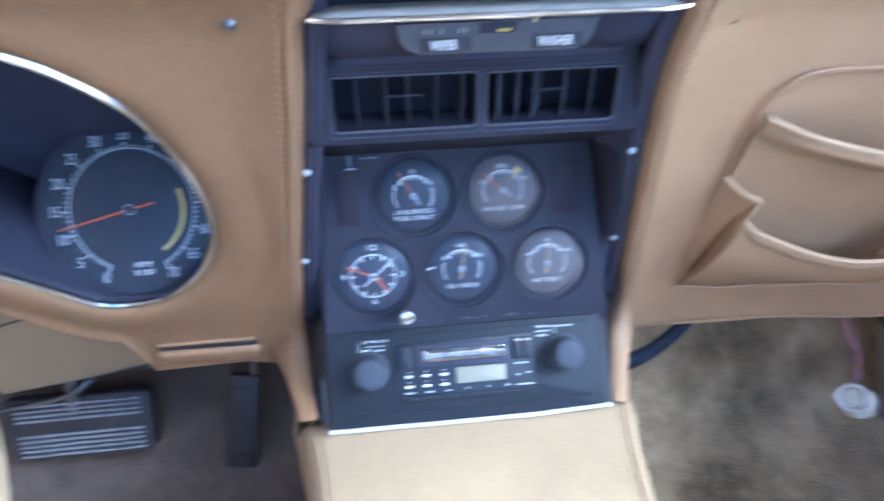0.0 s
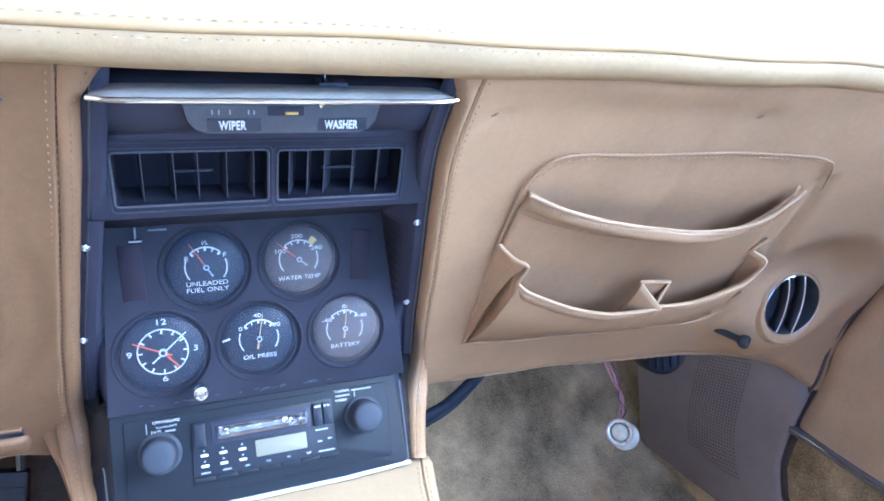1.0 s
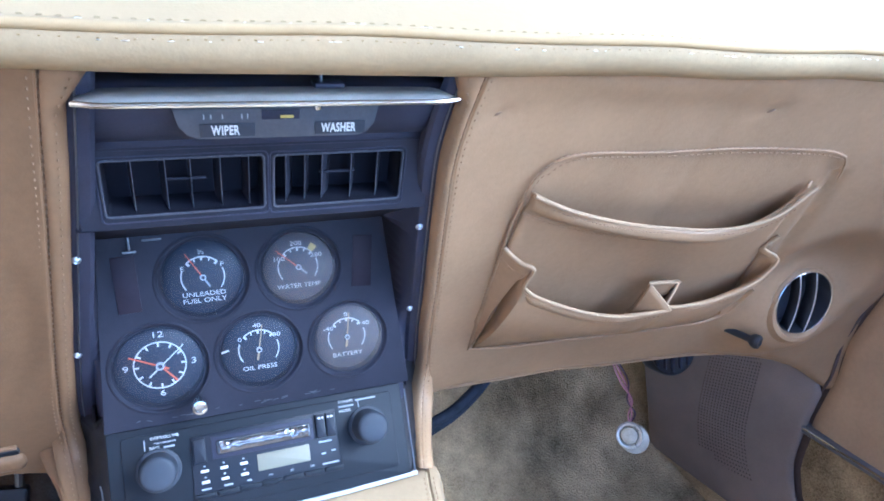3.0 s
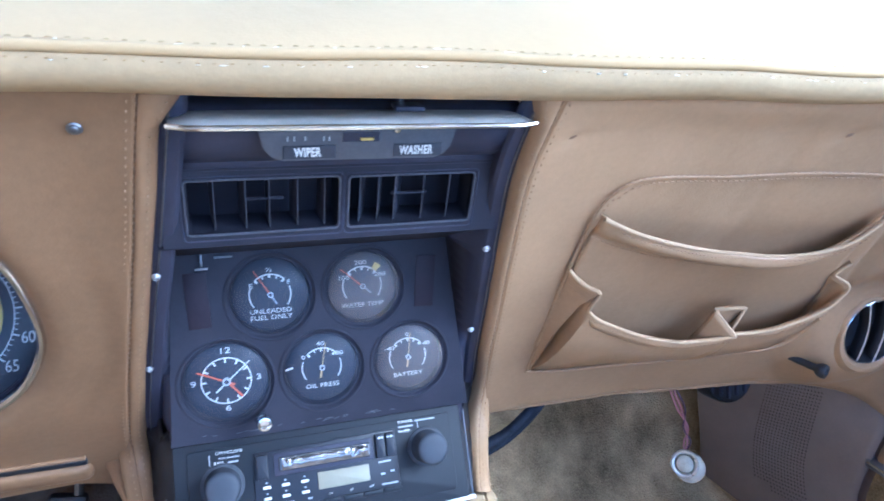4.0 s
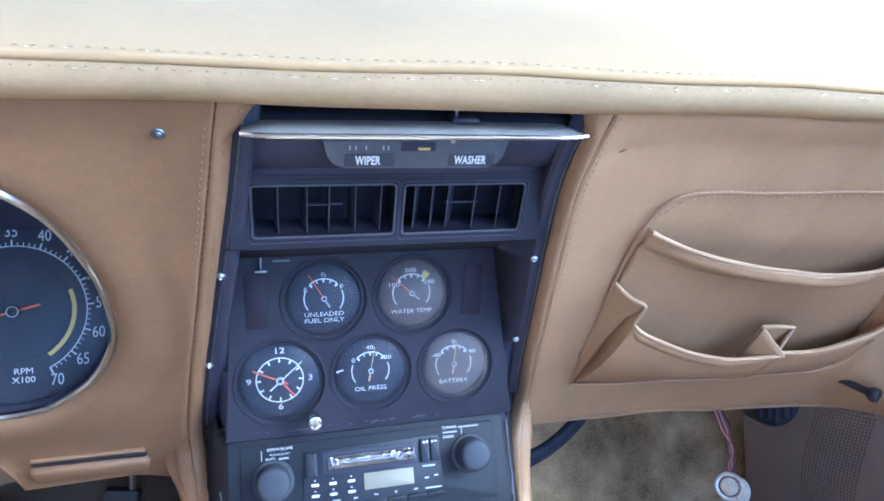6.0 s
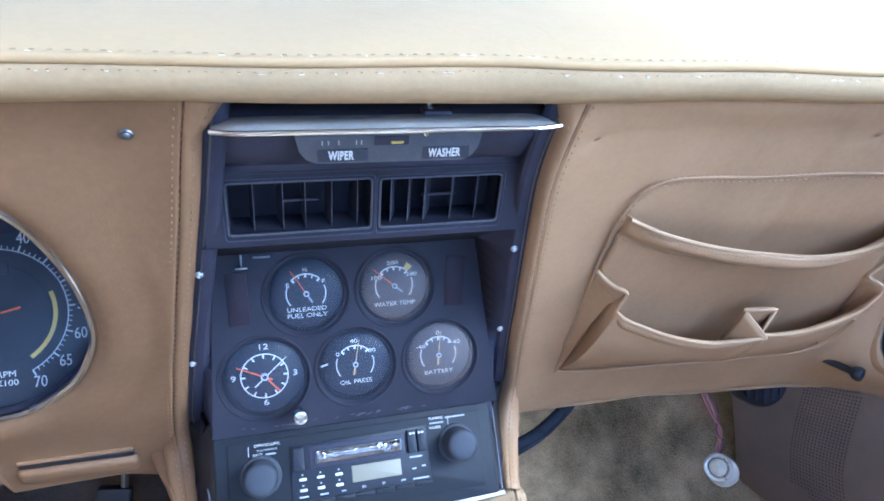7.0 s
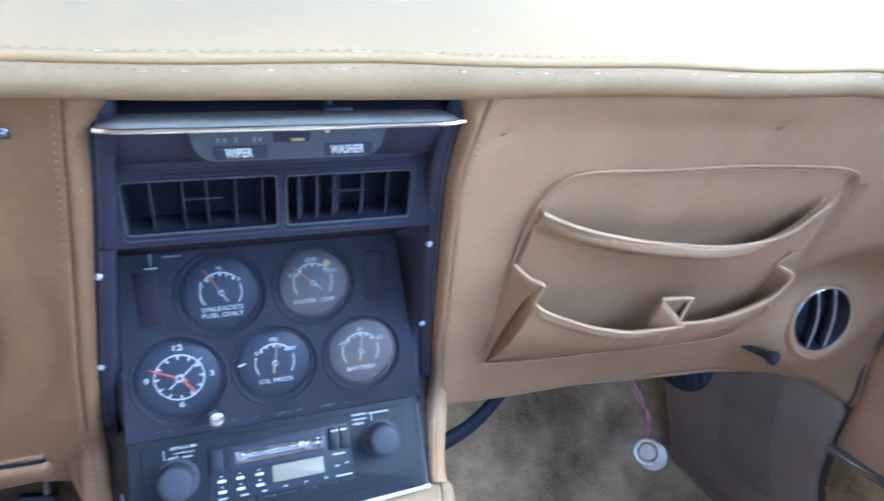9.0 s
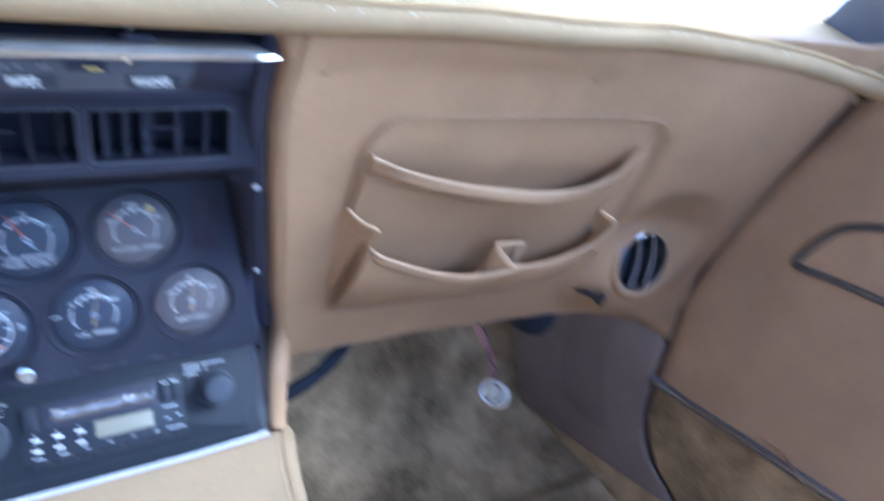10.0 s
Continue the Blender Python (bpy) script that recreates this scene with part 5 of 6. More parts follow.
# ---------------------------------------------------------------- air outlets, wiper plate, hood
def build_center_vents():
    F = frame_at((0, -0.0485, 0.594), radians(-6))
    v = thing("center_air_vent", (0, -0.03, 0.572), "pair of black rectangular air vents with upright vanes", "air vent")
    cells = ((-0.0738, -0.0160, 0.0006, 0.0132), (0.0068, -0.0162, 0.0752, 0.0125))
    holes = [rounded(*c, 0.002) for c in cells]
    part("vent_face", plate_with_holes([(-0.0865, -0.0235), (0.0935, -0.0245), (0.0860, 0.0200), (-0.0800, 0.0200)], holes, F, 0.003), PANEL, v, "", False)
    for (x0, y0, x1, y1), tilt in zip(cells, (8, -24)):
        lip = rounded(x0 - 0.0008, y0 - 0.0008, x1 + 0.0008, y1 + 0.0008, 0.0022)
        part("vent_rim", tube([F @ Vector((x, y, 0.0006)) for x, y in lip], 0.0006, 6, closed=True), RIM_HIGHLIGHT, v)
        outer = rounded(x0 - 0.0026, y0 - 0.0044, x1 + 0.0026, y1 + 0.0026, 0.0024)
        part("outer_bead", tube([F @ Vector((x, y, 0.0001)) for x, y in outer], 0.0005, 6, closed=True), BLACK, v)
        bm = loft([[F @ Vector((x, y, w)) for x, y in rounded(x0, y0, x1, y1, 0.002)] for w in (0, -0.020)], True)
        part("vent_duct", bm, DEEP, v)
        part("duct_back", box((x1 - x0 + 0.004, y1 - y0 + 0.004, 0.002), F @ Matrix.Translation(((x0 + x1) / 2, (y0 + y1) / 2, -0.020))), DEEP, v)
        for k, f in enumerate((0.16, 0.36, 0.53, 0.71, 0.90) if x0 < 0 else (0.13, 0.27, 0.42, 0.64, 0.86)):
            x = x0 + (x1 - x0) * f
            vm = F @ Matrix.Translation((x, (y0 + y1) / 2, -0.010)) @ Matrix.Rotation(radians(tilt + 5 * math.sin(k * 2.3)), 4, "Y")
            vane = part("vane", box((0.0006, y1 - y0, 0.0130), vm, 0.0002), PANEL, v)
            part("vane_highlight", box((0.0004, y1 - y0, 0.0005), vm @ Matrix.Translation((0, 0, 0.0067)), 0.0001), RIM_HIGHLIGHT, vane)
        part("cross_link", box((0.020, 0.0012, 0.002), F @ Matrix.Translation(((x0 + x1) / 2, (y0 + y1) / 2 + 0.001, -0.006)), 0.0004), PANEL, v)


# lighter black on rims and vane fronts: bevel highlights put into the colour
RIM_HIGHLIGHT = vary(mat_base("highlit_black_trim", (0.058, 0.060, 0.074), 0.3), (0.058, 0.060, 0.074), 40, 0.2)
build_center_vents()



def build_wiper_plate():
    F = frame_at((0.0075, -0.0705, 0.6302), radians(-8))
    w = thing("wiper_switch_plate", (0.0075, -0.068, 0.623), "grey metal wiper and washer switch plate with white lettering", "switch plate")
    plate = [(-0.0475, 0.0080), (-0.0455, -0.0010), (-0.0420, -0.0052), (-0.0370, -0.0072), (0.0370, -0.0076), (0.0420, -0.0056), (0.0452, -0.0010), (0.0470, 0.0080)]
    part("plate", prism(plate[::-1], 0.003, F @ Matrix.Translation((0, 0, -0.003)), 0.0008), PLATE, w)
    for x, body in ((-0.0245, "WIPER"), (0.0280, "WASHER")):
        part("label_field", box((0.0245, 0.0066, 0.0006), F @ Matrix.Translation((x, -0.0025, 0.0003)), 0.0002), LABEL, w)
        text("lettering", body, 0.0064, F @ Matrix.Translation((x - 0.0010, -0.0026, 0.0008)), PRINT, w, 0.62, 1.08, 0.00019)
    part("slot", box((0.0175, 0.0048, 0.001), F @ Matrix.Translation((-0.0005, 0.0048, 0.0002)), 0.0003), BLACK, w)
    part("slider", box((0.0062, 0.0012, 0.0016), F @ Matrix.Translation((0.0022, 0.0040, 0.0010)), 0.0003), YELLOW, w, "yellow slider tip")
    for x in (-0.0345, -0.0315, -0.0265, -0.0180, -0.0155):
        part("tick", box((0.0006, 0.0022, 0.0005), F @ Matrix.Translation((x, 0.0042, 0.0003))), PRINT_DIM, w)
    part("pin", lathe([(0, 0.002), (0.0014, 0.0018), (0.0022, 0.0006), (0.0024, 0)], F @ Matrix.Translation((0.0165, 0.0085, 0.0002)), 12), CHROME, w)


LABEL = vary(mat_base("dark_label_field", (0.048, 0.050, 0.062), 0.5, spec=0.2), (0.048, 0.050, 0.062), 60, 0.2)
build_wiper_plate()


def build_hood():
    h = thing("console_hood", (0.007, -0.08, 0.645), "bright-edged metal visor over the centre console", "visor")
    rows = []
    n = 40
    for prof in range(7):
        row = []
        for k in range(n + 1):
            t = k / n
            s = 1 - (2 * t - 1) ** 2
            taper = min(1.0, s * 4.5)
            x = -0.0765 + 0.1665 * t
            zf = 0.6448 - 0.0006 * t + 0.0004 * s
            y, z = [(-0.064, zf + 0.0020 * taper - 0.0010), (-0.072, zf + 0.0028 * taper), (-0.079, zf + 0.0028 * taper), (-0.0855, zf + 0.0018 * taper + 0.0006), (-0.0885, zf), (-0.0872, zf - 0.0014), (-0.070, zf - 0.0016)][prof]
            row.append((x, y + 0.004 * (1 - taper), z))
        rows.append(row)
    part("visor_shell", loft(rows), VISOR, h)
    part("bright_edge", tube([(-0.0770 + 0.1675 * k / n, -0.0884 + 0.0035 * (1 - min(1.0, (1 - (2 * k / n - 1) ** 2) * 4.5)), 0.6446 - 0.0006 * k / n + 0.0003) for k in range(n + 1)], 0.0013, 8), CHROME, h, "bright rolled edge")
    # black block standing in for a dark reflection on the visor top
    part("dark_reflection", box((0.014, 0.010, 0.0022), pose(0.029, -0.071, 0.6490), 0.0006), BLACK, h)
    part("pin", lathe([(0.0012, 0), (0.0012, 0.004), (0.0018, 0.0046), (0, 0.0056)], pose(0.0265, -0.067, 0.6485), 10), CHROME, h)


VISOR = vary(mat_base("satin_grey_metal", (0.27, 0.258, 0.232), 0.42, 0.15), (0.27, 0.258, 0.232), 50, 0.2, 600, 0.1, 0.0002, (0.25, 0.42))
build_hood()


# ---------------------------------------------------------------- tunnel below the radio
def tunnel_half(y):
    return lerp_table([(-0.40, 0.110), (-0.18, 0.111), (-0.12, 0.1145), (-0.09, 0.1177), (-0.06, 0.1233), (-0.028, 0.1317), (0.0, 0.136)], y)


def build_tunnel():
    t = thing("console_tunnel", (0, -0.3, 0.03), "smooth tan leather console tunnel below the radio", "console")
    rows = []
    ys = [0.03, -0.018, -0.030, -0.040, -0.047, -0.054, -0.060, -0.068, -0.085, -0.12, -0.18, -0.26, -0.40, -0.60, -0.85, -1.08]
    for y in ys:
        top = 0.354 - 0.02 * max(0.0, (-y - 0.06)) - lerp_table([(-0.054, 0.0), (-0.040, 0.003), (-0.030, 0.012), (-0.018, 0.04), (0.03, 0.07)], y)
        hw = tunnel_half(y)
        half = [(hw + 0.004, 0.02), (hw + 0.002, 0.15), (hw + 0.001, 0.27), (hw, top - 0.026), (hw - 0.0015, top - 0.014), (hw - 0.006, top - 0.005), (hw - 0.0125, top - 0.0012), (hw - 0.0140, top - 0.0024),
                (hw - 0.0156, top - 0.0006), (hw - 0.030, top + 0.001), (0.05, top + 0.002)]
        sec = [(-x + 0.002, z) for x, z in half] + [(0.0, top + 0.0025)] + half[::-1]
        rows.append([(x, y, z) for x, z in sec])
    part("tunnel_skin", loft(rows), TAN_TUNNEL, t)
    # carpeted tunnel sides further in
    for s in (-1, 1):
        rows = [[(s * (0.1500 - 0.02 * (z > 0.3)), y, z) for z in (0.0, 0.12, 0.24, 0.34, 0.40)] for y in (0.055, 0.2, 0.40)]
        ob = part("carpet_side", loft(rows), CARPET, t)
        solid(ob, 0.006)
    for s in (-1, 1):
        for inset, drop in ((0.0105, 0.0016), (0.0178, 0.0006)):
            pts = [(s * (tunnel_half(y) - inset) + (0.002 if s < 0 else 0), y, 0.3542 - 0.02 * max(0.0, (-y - 0.06)) - drop) for y in (-0.056, -0.07, -0.085, -0.10, -0.13, -0.18, -0.26, -0.4)]
            stitches(pts, THREAD, t, 0.0046, 0.0026, 0.0007, 0.0004, Vector((s * 0.5, 0, 1)))


TAN_TUNNEL = leather("tan_console_vinyl", (0.315, 0.228, 0.128), (0.4, 0.55))
build_tunnel()


# ---------------------------------------------------------------- right side: outlet, knob, door, kick panel
def build_side_vent():
    c, n, q = VENT_C, VENT_N, VENT_Q
    v = thing("side_air_vent", c, "round side air vent with chrome vane edges", "air vent")
    part("bezel", lathe([(0.0350, -0.010), (0.0340, -0.0035), (0.0325, -0.0006), (0.0314, 0.0002), (0.0306, 0.0002), (0.0301, -0.001), (0.0301, -0.03)], q, 44), TAN, v)
    part("ball", lathe([(0.0300, 0.000), (0.0294, 0.0002), (0.0288, -0.003), (0.0275, -0.028), (0, -0.030)], q, 36), DEEP_BLUE, v)
    # leather gathered under the outlet
    rows = []
    for k in range(29):
        t = k / 28
        a = radians(168 + 172 * t)
        w = 0.0125 * math.sin(math.pi * t) ** 0.8 + 0.0004
        h = 0.0036 * math.sin(math.pi * t) ** 0.7
        rows.append([q @ Vector(((0.0300 + w * f) * math.cos(a), (0.0300 + w * f) * math.sin(a), z)) for f, z in ((0.0, -0.004), (0.06, 0.0006), (0.3, h), (0.6, h * 0.85), (0.85, h * 0.1 - 0.0016), (1.0, -0.006))])
    part("collar", loft(rows), TAN, v, "raised leather collar", toward=n)
    part("chrome_ring", lathe([(0.0304, 0.0004), (0.0302, 0.0012), (0.0299, 0.0014), (0.0296, 0.0011), (0.0295, 0.0004)], q, 36), CHROME, v)
    for x in (-0.0105, 0.0072):
        half = math.sqrt(0.0290 ** 2 - x * x)
        rows = []
        for k in range(11):
            y = -half + 2 * half * k / 10
            bow = 0.0045 * (1 - (y / half) ** 2)
            rows.append([q @ Vector((x + bow - 0.0008, y, 0.0004)), q @ Vector((x + bow, y, 0.0012)), q @ Vector((x + bow + 0.0007, y, 0.0002))])
        ob = part("vane", loft(rows), SILVER, v, "chrome-edged vane")
        solid(ob, 0.0006)
        blade = [[a[1] - n * 0.0006, a[1] - n * 0.016 + Vector((0.004, 0, 0))] for a in rows]
        solid(part("vane_blade", loft(blade), DEEP_BLUE, v), 0.0008)


DEEP_BLUE = vary(mat_base("vent_black", (0.034, 0.034, 0.041), 0.6), (0.034, 0.034, 0.041), 60, 0.3)
build_side_vent()


def build_pull_knob():
    a, b = Vector((0.4225, -0.004, 0.4005)), Vector((0.4345, -0.0365, 0.4030))
    k = thing("pull_knob", a, "small black pull knob on a stem below the map pocket", "knob")
    d = (b - a).normalized()
    q = d.to_track_quat("Z", "Y").to_matrix().to_4x4()
    q.translation = a
    ln = (b - a).length
    part("stem", lathe([(0.0032, 0), (0.0032, ln * 0.7), (0.004, ln * 0.78)], q, 16), RUBBER, k)
    part("head", lathe([(0.004, ln * 0.74), (0.0062, ln * 0.82), (0.0068, ln * 0.93), (0.0058, ln * 1.0), (0.0030, ln * 1.01), (0.0024, ln * 0.97), (0, ln * 0.96)], q, 20), RUBBER, k)


build_pull_knob()

SEAL = vary(mat_base("brown_rubber", (0.095, 0.071, 0.066), 0.6, spec=0.2), (0.095, 0.071, 0.066), 40, 0.2, 600, 0.1, 0.0002)
STRIP = vary(mat_base("dull_grey_strip", (0.21, 0.20, 0.21), 0.35, 0.5), (0.21, 0.20, 0.21), 40, 0.2, 600, 0.1, 0.0002, (0.28, 0.45))
DOOR_X = 0.612
SILL = [(0.02, -0.16), (0.10, -0.088), (0.108, -0.056), (0.125, -0.040), (0.14, -0.025), (0.155, -0.017), (0.17, -0.0095), (0.19, -0.006), (0.23, -0.005), (0.30, -0.006)]
SEAM = [(0.02, -0.03), (0.24, -0.002), (0.309, -0.006), (0.351, -0.002), (0.386, -0.008), (0.429, -0.017), (0.492, -0.034), (0.56, -0.063), (0.621, -0.092), (0.665, -0.115), (0.70, -0.13)]


def build_door():
    d = thing("passenger_door", (DOOR_X, -0.5, 0.05), "tan vinyl car door panel, closed, with carpeted lower part", "car door")
    zs = [0.222 + 0.463 * k / 40 for k in range(41)]
    rows = []
    for z in zs:
        y0 = lerp_table(SEAM, z)
        row = [(DOOR_X + 0.030, y0 + 0.001, z), (DOOR_X + 0.006, y0 - 0.001, z)]
        for k in range(1, 30):
            y = y0 - 0.004 - 1.0 * (k / 29) ** 1.5
            low = 0.232 + 0.21 * max(0.0, -y - 0.004) * 0.8
            x = DOOR_X - 0.004 * math.sin(min(1.0, k / 6) * 1.57) + 0.03 * max(0.0, z - 0.60) + 0.001 * noise.noise((y * 9, z * 9, 2))
            row.append((x, y, max(z, low)))
        rows.append(row)
    ob = part("door_panel", loft(rows), TAN_DOOR, d, toward=Vector((-1, 0, 0)))
    solid(ob, 0.01)
    # carpeted lower part and the metal strip above it
    low = []
    for k in range(16):
        f = k / 15
        z0 = 0.02 + 0.205 * f
        y0 = lerp_table(SILL, z0) - 0.001
        row = [(DOOR_X + 0.03, y0 + 0.002, z0), (DOOR_X + 0.006, y0, z0)]
        for i in range(1, 24):
            run = 0.9 * (i / 23) ** 1.4
            row.append((DOOR_X + 0.001 + 0.004 * math.exp(-run / 0.008), y0 - run, z0 + f * 0.168 * run))
        low.append(row)
    ob = part("carpet_panel", loft(low), CARPET, d, "brown carpet on the lower door", toward=Vector((-1, 0, 0)))
    solid(ob, 0.008)
    part("kick_strip", tube([(DOOR_X - 0.003, -0.004 - 0.9 * k / 20, 0.228 + 0.168 * 0.9 * k / 20) for k in range(21)], 0.0062, 10), STRIP, d, "dull metal kick strip")
    part("kick_bead", tube([(DOOR_X - 0.010, -0.006 - 0.9 * k / 20, 0.2315 + 0.168 * 0.9 * k / 20) for k in range(21)], 0.0014, 6), CHROME, d)
    part("corner_cap", box((0.012, 0.010, 0.010), pose(DOOR_X - 0.002, -0.004, 0.230, 10, 0, 0), 0.003), DARK_METAL, d)
    # recessed pull with a metal surround
    pull = smooth_path([(DOOR_X - 0.006, -0.26, 0.475), (DOOR_X - 0.006, -0.163, 0.466), (DOOR_X - 0.006, -0.112, 0.458), (DOOR_X - 0.006, -0.106, 0.463), (DOOR_X - 0.006, -0.118, 0.490), (DOOR_X - 0.006, -0.138, 0.516), (DOOR_X - 0.006, -0.19, 0.535), (DOOR_X - 0.006, -0.26, 0.540)], 6)
    part("pull_surround", tube(pull, 0.0038, 8), DARK_METAL, d, "grey metal pull surround")
    part("pull_pocket", loft([[(DOOR_X - 0.0055, p.y, p.z) for p in pull], [(DOOR_X - 0.0052, -0.2, 0.50) for p in pull]]), TAN_DOOR, d)
    part("weather_strip", tube([(DOOR_X - 0.002 - 0.002 * min(1.0, max(0.0, (z - 0.28) / 0.02)), (lerp_table(SEAM, z) if z > 0.24 else lerp_table(SILL, z)) + 0.001 - 0.003 * min(1.0, max(0.0, (z - 0.28) / 0.02)), z) for z in [0.101 + 0.545 * k / 60 for k in range(61)]], 0.0017, 8), SEAL, d, "dark brown rubber door seal")
    # return of the panel behind the seal
    edge = [0.06 + 0.60 * k / 40 for k in range(41)]
    rows = [[(DOOR_X + 0.004 + 0.0003 * q, (lerp_table(SEAM, z) if z > 0.24 else lerp_table(SILL, z)) + 0.010 * q - 0.012, z) for q in range(5)] for z in edge]
    solid(part("door_return", loft(rows), SEAL, d, toward=Vector((-1, 0, 0))), 0.004)
    # top of the door and the window opening
    part("window_sill", box((0.05, 0.95, 0.02), pose(DOOR_X + 0.030, -0.60, 0.685), 0.006), TAN_DOOR, d)
    part("chrome_clip", box((0.014, 0.02, 0.008), pose(DOOR_X - 0.008, -0.088, 0.623, 20, 0, 0), 0.003), CHROME, d)


build_door()


def build_pillar():
    p = thing("windshield_pillar", (0.63, -0.02, 0.68), "dark grey windshield pillar trim", "pillar")
    bm = prism([(-0.022, 0.665), (-0.30, 1.10), (-0.42, 1.10), (-0.17, 0.69), (-0.088, 0.651)][::-1], 0.03, Matrix(((0, 0, 1, 0.615), (1, 0, 0, 0), (0, 1, 0, 0), (0, 0, 0, 1))), 0.004)
    part("pillar_trim", bm, PILLAR, p)


PILLAR = vary(mat_base("blue_grey_trim", (0.15, 0.165, 0.20), 0.5), (0.15, 0.165, 0.20), 20, 0.2, 500, 0.15, 0.0003)
build_pillar()


def build_kick_panel():
    k = thing("kick_panel", (0.58, 0.1, 0.03), "brown moulded kick panel with a perforated speaker grille", "kick panel")
    def at(t, z):
        front = min(0.606, 0.514 + 0.32 * (0.229 - z))
        # it tucks in behind the dash pad at the top
        back = lerp_table(SILL, z) - 0.001 + 0.016 * min(1.0, max(0.0, (z - 0.286) / 0.012))
        y = back + (0.17 - back) * t
        return (0.609 + (front - 0.609) * (0.75 * t + 0.25 * t * t) + 0.002 * math.sin(z * 20), y, z)

    def rim(t):
        # its lower rim climbs towards the door
        return 0.092 - 0.038 * t

    rows = []
    for j in range(23):
        z = 0.02 + 0.44 * j / 22
        row = [at(i / 20, max(z, rim(i / 20) + 0.0002 * j)) for i in range(21)]
        x, y, _ = row[-1]
        z = row[-1][2]
        rows.append(row + [(x + 0.004, y + 0.006, z), (x + 0.014, y + 0.009, z), (x + 0.08, y + 0.010, z)])
    ob = part("panel", loft(rows), KICK, k, toward=Vector((-1, 0, 0)))
    solid(ob, 0.003, 0.0)
    part("lower_rim", tube([Vector(at(i / 20, rim(i / 20))) + Vector((-0.0006, 0, 0)) for i in range(21)], 0.0016, 6), KICK, k)
    # carpet that runs up behind the rim
    under = [[Vector(at(i / 20, max(0.02, rim(i / 20) + 0.012 - 0.022 * q))) + Vector((0.004, 0, 0)) for i in range(21)] for q in range(5)]
    solid(part("side_carpet", loft(under), CARPET, k, "brown carpet below the panel", toward=Vector((-1, 0, 0))), 0.004)
    # rows of small holes
    pits = vary(mat_base("grille_shadow", (0.080, 0.058, 0.050), 0.9), (0.080, 0.058, 0.050), 200, 0.2)
    bm = bmesh.new()
    for i in range(17):
        for j in range(38):
            u, v = i / 16, j / 37
            t = (0.34 * u + 0.60 * (1 - u)) * v + (0.30 * u + 0.64 * (1 - u)) * (1 - v)
            z = (0.300 * u + 0.285 * (1 - u)) * v + (0.124 * u + 0.108 * (1 - u)) * (1 - v)
            if v < 0.08 and i < 5 or v > 0.95 and i > 12:
                continue
            x, y, _ = at(t, z)
            bm.faces.new([bm.verts.new((x - 0.0022, y + 0.0013 * math.cos(a), z + 0.0013 * math.sin(a))) for a in (0.4, 1.45, 2.5, 3.54, 4.6, 5.6)])
    tagged(part("speaker_perforation", bm, pits, k, "rows of small speaker holes", False), kind="stuff")


build_kick_panel()


def build_under_dash():
    # dark round duct end under the dash
    q = pose(0.500, 0.118, 0.272, 62, 0, -10)
    d = thing("floor_air_outlet", (0.502, 0.115, 0.26), "black ribbed round air outlet under the dash", "air vent")
    part("body", lathe([(0.029, -0.03), (0.031, 0.0), (0.029, 0.004), (0.026, 0.002), (0, 0.001)], q, 30), RUBBER, d)
    for k in range(5):
        part("rib", box((0.0035, 0.050 - 0.007 * abs(k - 2), 0.006), q @ Matrix.Translation((-0.020 + 0.010 * k, 0, 0.003)), 0.001), BLACK, d)
    w = thing("black_cable", (0.16, 0.05, 0.305), "dark cable drooping out from under the dash", "cable")
    part("cord", tube(smooth_path([(0.135, 0.045, 0.296), (0.158, 0.048, 0.304), (0.178, 0.05, 0.312), (0.200, 0.055, 0.327), (0.226, 0.06, 0.352)], 6), 0.0050, 10), CABLE, w)
    part("cord", tube(smooth_path([(0.135, 0.040, 0.290), (0.158, 0.043, 0.299), (0.180, 0.046, 0.309), (0.204, 0.052, 0.326), (0.228, 0.06, 0.352)], 6), 0.0028, 8), CABLE, w)


build_under_dash()


def build_courtesy_lamp():
    c = Vector((0.391, 0.037, 0.236))
    n = (Vector((-0.03, -0.37, 0.62)) - c).normalized()
    q = n.to_track_quat("Z", "Y").to_matrix().to_4x4()
    q.translation = c
    g = thing("courtesy_lamp", c, "small unlit round lamp hanging on thin pink wires", "lamp")
    part("socket", lathe([(0, -0.014), (0.011, -0.013), (0.0150, -0.006), (0.0158, 0.0), (0.0154, 0.003), (0.0142, 0.004), (0.010, 0.0042), (0, 0.0042)], q @ Matrix.Translation((0.004, -0.002, -0.002)), 28), LAMP_SOCKET, g)
    face = q @ Matrix.Translation((-0.002, 0.001, 0))
    part("rim", lathe([(0.0138, 0.0), (0.0142, 0.008), (0.0140, 0.0112), (0.0126, 0.0126), (0.0110, 0.0120), (0.0102, 0.0090), (0.0098, 0.0080)], face, 32), LAMP_RIM, g, "bright metal rim")
    part("bulb_lens", lathe([(0.0100, 0.0078), (0.0092, 0.0100), (0.0084, 0.0122), (0.0060, 0.0128), (0, 0.0131)], face, 28), WHITE_PLASTIC, g, "grey frosted lens")
    for k, (m, dx) in enumerate(((WIRE_RED, 0.0), (WIRE_DARK, 0.003), (WIRE_RED, -0.003))):
        pts = smooth_path([c + Vector((0.004, 0.010, 0.008)), c + Vector((0.002 + dx * 1.5, 0.010, 0.022)), c + Vector((-0.008 - dx, 0.008, 0.045)), c + Vector((-0.024 + dx * 1.5, 0.006, 0.075)), c + Vector((-0.046 + dx, 0.004, 0.108)), c + Vector((-0.058, 0.01, 0.135))], 6)
        part("wire", tube(pts, 0.0010, 6), m, g)


build_courtesy_lamp()


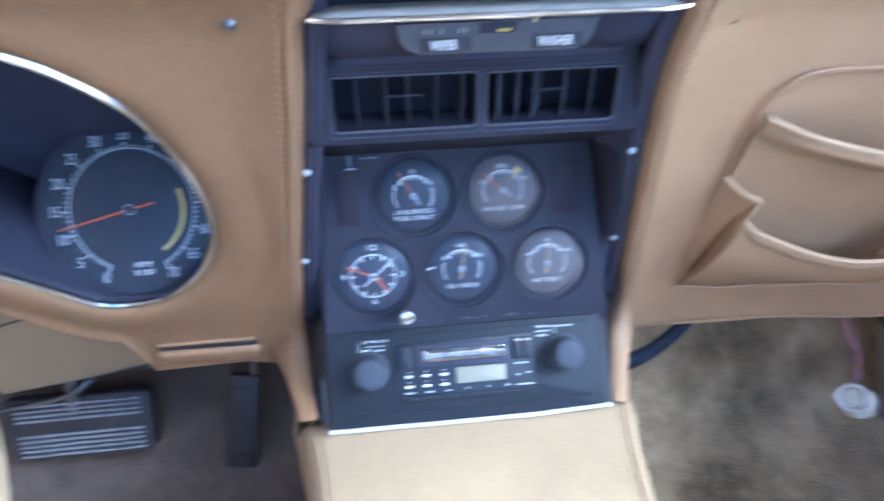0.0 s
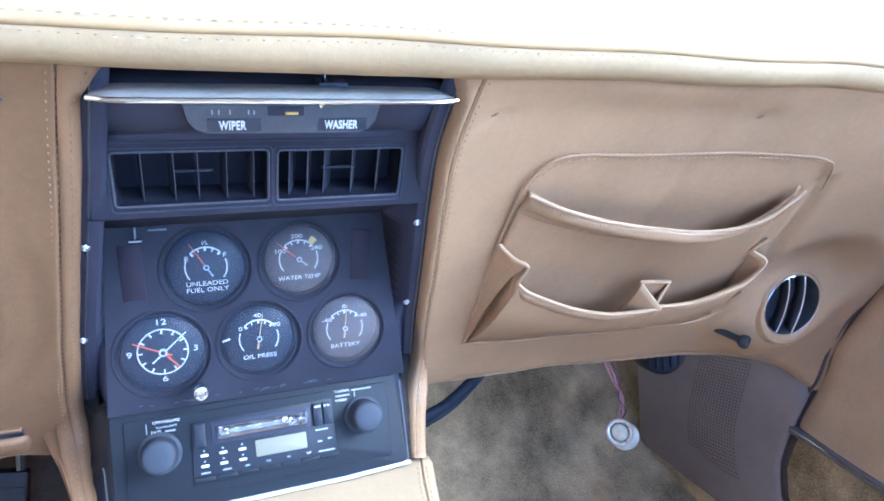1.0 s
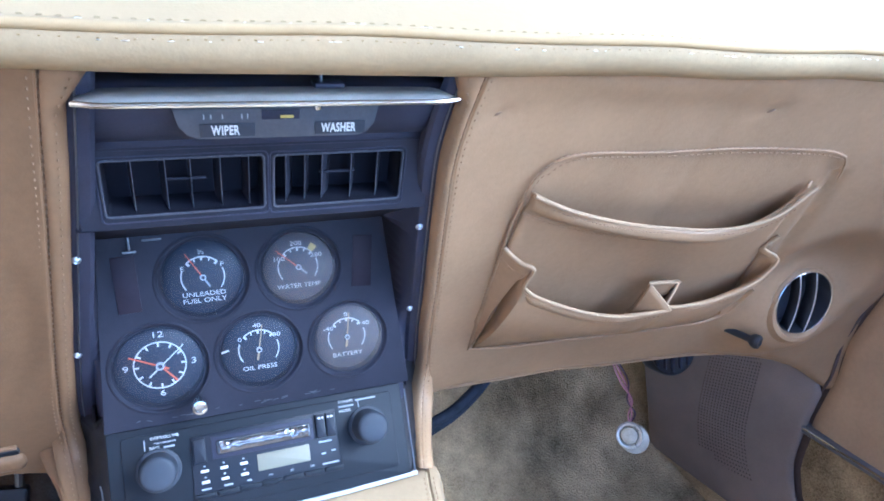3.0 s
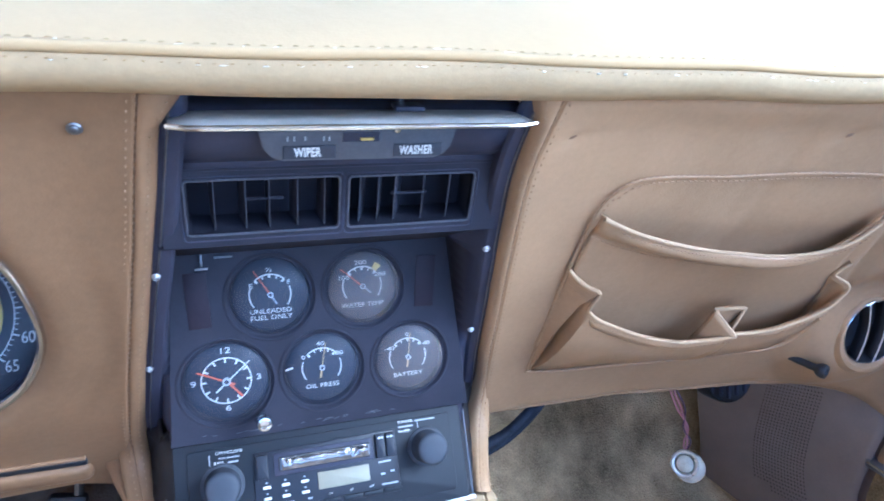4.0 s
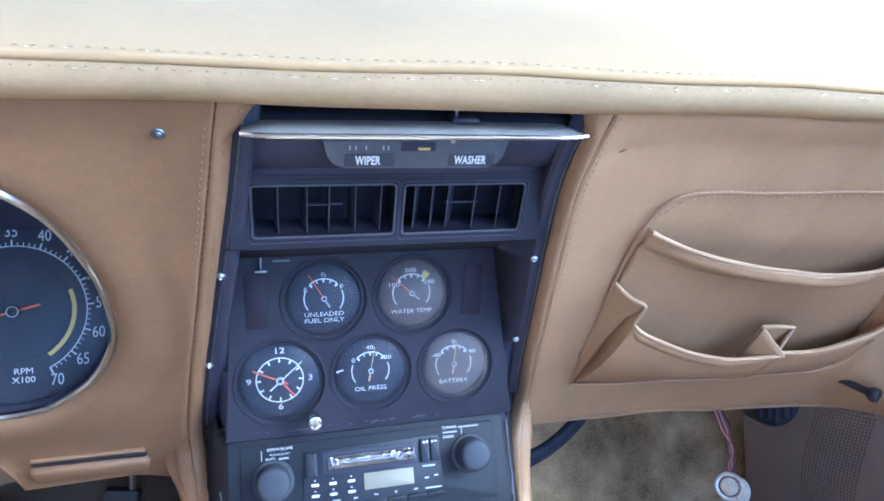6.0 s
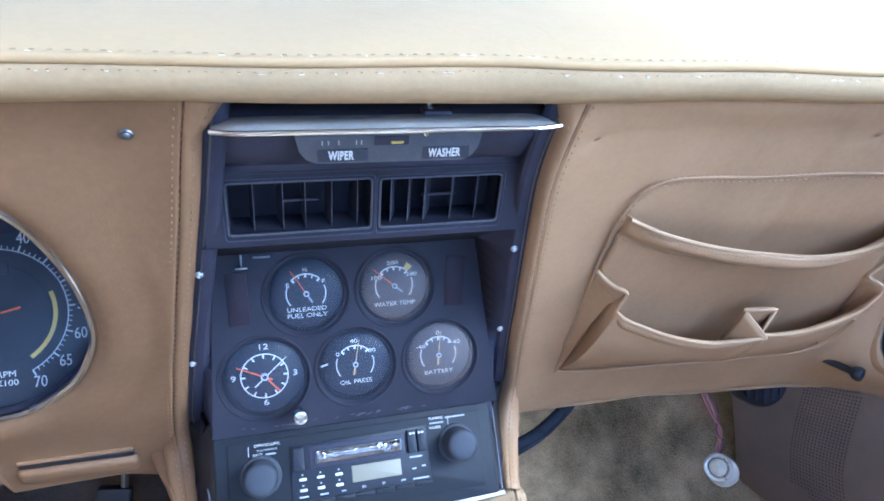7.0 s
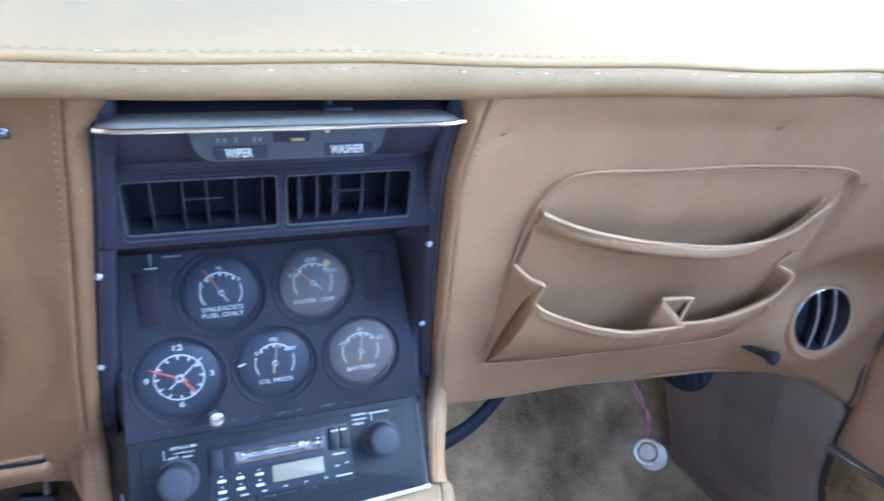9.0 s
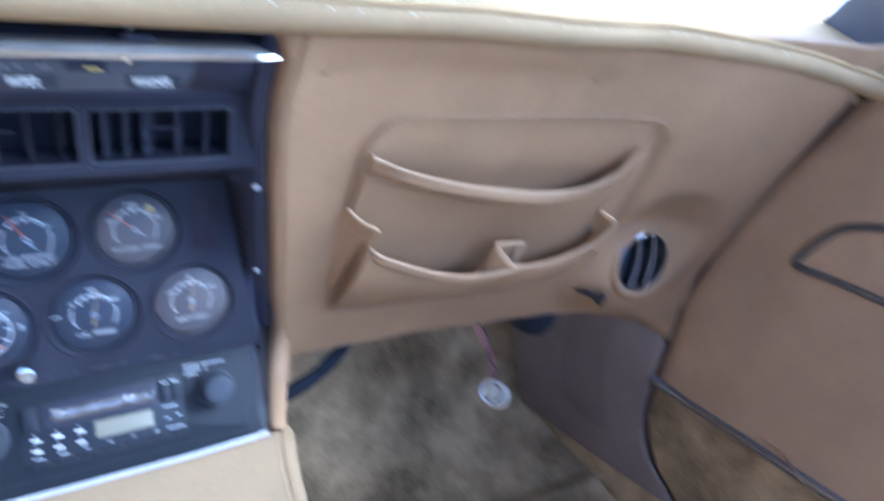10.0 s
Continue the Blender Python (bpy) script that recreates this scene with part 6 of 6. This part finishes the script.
# ---------------------------------------------------------------- driver footwell
def build_pedals():
    b = thing("brake_pedal", (-0.385, 0.15, 0.17), "wide black ribbed rubber brake pedal", "pedal")
    F = frame_at((-0.392, 0.15, 0.174), radians(22))
    F = F @ Matrix.Rotation(radians(0.5), 4, "Z")
    part("pad", prism(rounded(-0.078, -0.035, 0.076, 0.036, 0.010), 0.014, F @ Matrix.Translation((0, 0, -0.014)), 0.004, None, 3), RUBBER, b)
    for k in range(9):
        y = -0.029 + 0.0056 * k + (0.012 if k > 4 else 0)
        part("rib", box((0.130, 0.0026, 0.0044), F @ Matrix.Translation((0, y, 0.0008)), 0.0013), RIB, b, "shiny rib, sheen in its pale colour")
    part("arm", tube(smooth_path([(-0.40, 0.16, 0.17), (-0.39, 0.17, 0.24), (-0.36, 0.16, 0.32), (-0.34, 0.14, 0.40)], 5), 0.008, 10), DARK_METAL, b)
    part("trim", tube(smooth_path([F @ Vector((-0.078, 0.028, 0.003)), F @ Vector((-0.03, 0.033, 0.004)), F @ Vector((0.0, 0.040, 0.004)), F @ Vector((0.02, 0.052, 0.0))], 5), 0.003, 8), DARK_METAL, b)
    a = thing("accelerator_pedal", (-0.225, 0.15, 0.09), "narrow dark accelerator pedal", "pedal")
    F = frame_at((-0.2235, 0.15, 0.158), radians(20)) @ Matrix.Rotation(radians(-9), 4, "Z")
    part("pad", prism(rounded(-0.017, -0.056, 0.017, 0.056, 0.004), 0.010, F @ Matrix.Translation((0, 0, -0.010)), 0.003), RUBBER, a)
    for k in range(3):
        part("rib", box((0.027, 0.0025, 0.0012), F @ Matrix.Translation((0, -0.040 + 0.040 * k, 0.0002)), 0.0006), RUBBER, a)
    part("rod", tube([(-0.205, 0.17, 0.21), (-0.20, 0.22, 0.30), (-0.20, 0.30, 0.36)], 0.004, 8), DARK_METAL, a)
    # dark sheet over the driver's floor and toe board, standing in for shade
    mat = thing("driver_footwell_shade", (-0.35, 0.0, 0.035), "dark brown sheet standing in for the shade under the pedals", "floor mat")
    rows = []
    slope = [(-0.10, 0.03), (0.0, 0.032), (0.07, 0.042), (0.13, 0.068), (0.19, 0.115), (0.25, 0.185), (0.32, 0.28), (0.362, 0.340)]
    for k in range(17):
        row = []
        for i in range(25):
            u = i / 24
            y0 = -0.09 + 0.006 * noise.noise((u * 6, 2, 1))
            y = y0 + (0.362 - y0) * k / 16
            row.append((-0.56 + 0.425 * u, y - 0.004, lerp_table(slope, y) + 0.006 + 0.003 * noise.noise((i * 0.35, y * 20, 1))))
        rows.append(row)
    solid(part("mat", loft(rows), FOOTWELL_DARK, mat, toward=Vector((0, -0.6, 0.8))), 0.004)
    # black underside of the dash, added low down to shade the driver's footwell
    part_ob = part("dash_underside", box((0.48, 0.25, 0.03), pose(-0.395, 0.245, 0.345, 0, 0, 0), 0.008), BLACK)
    tagged(part_ob, "dark underside of the dashboard, added to shade the footwell", "panel", "", "structure")


FOOTWELL_DARK = vary(mat_base("footwell_shade_brown", (0.115, 0.091, 0.073), 0.95, spec=0.05), (0.115, 0.091, 0.073), 25, 0.35, 500, 0.8, 0.002)
# pale grey ribs: the sheen on black rubber is put into the colour
RIB = vary(mat_base("rib_sheen_rubber", (0.22, 0.225, 0.25), 0.2, spec=1.0), (0.22, 0.225, 0.25), 60, 0.3)
build_pedals()
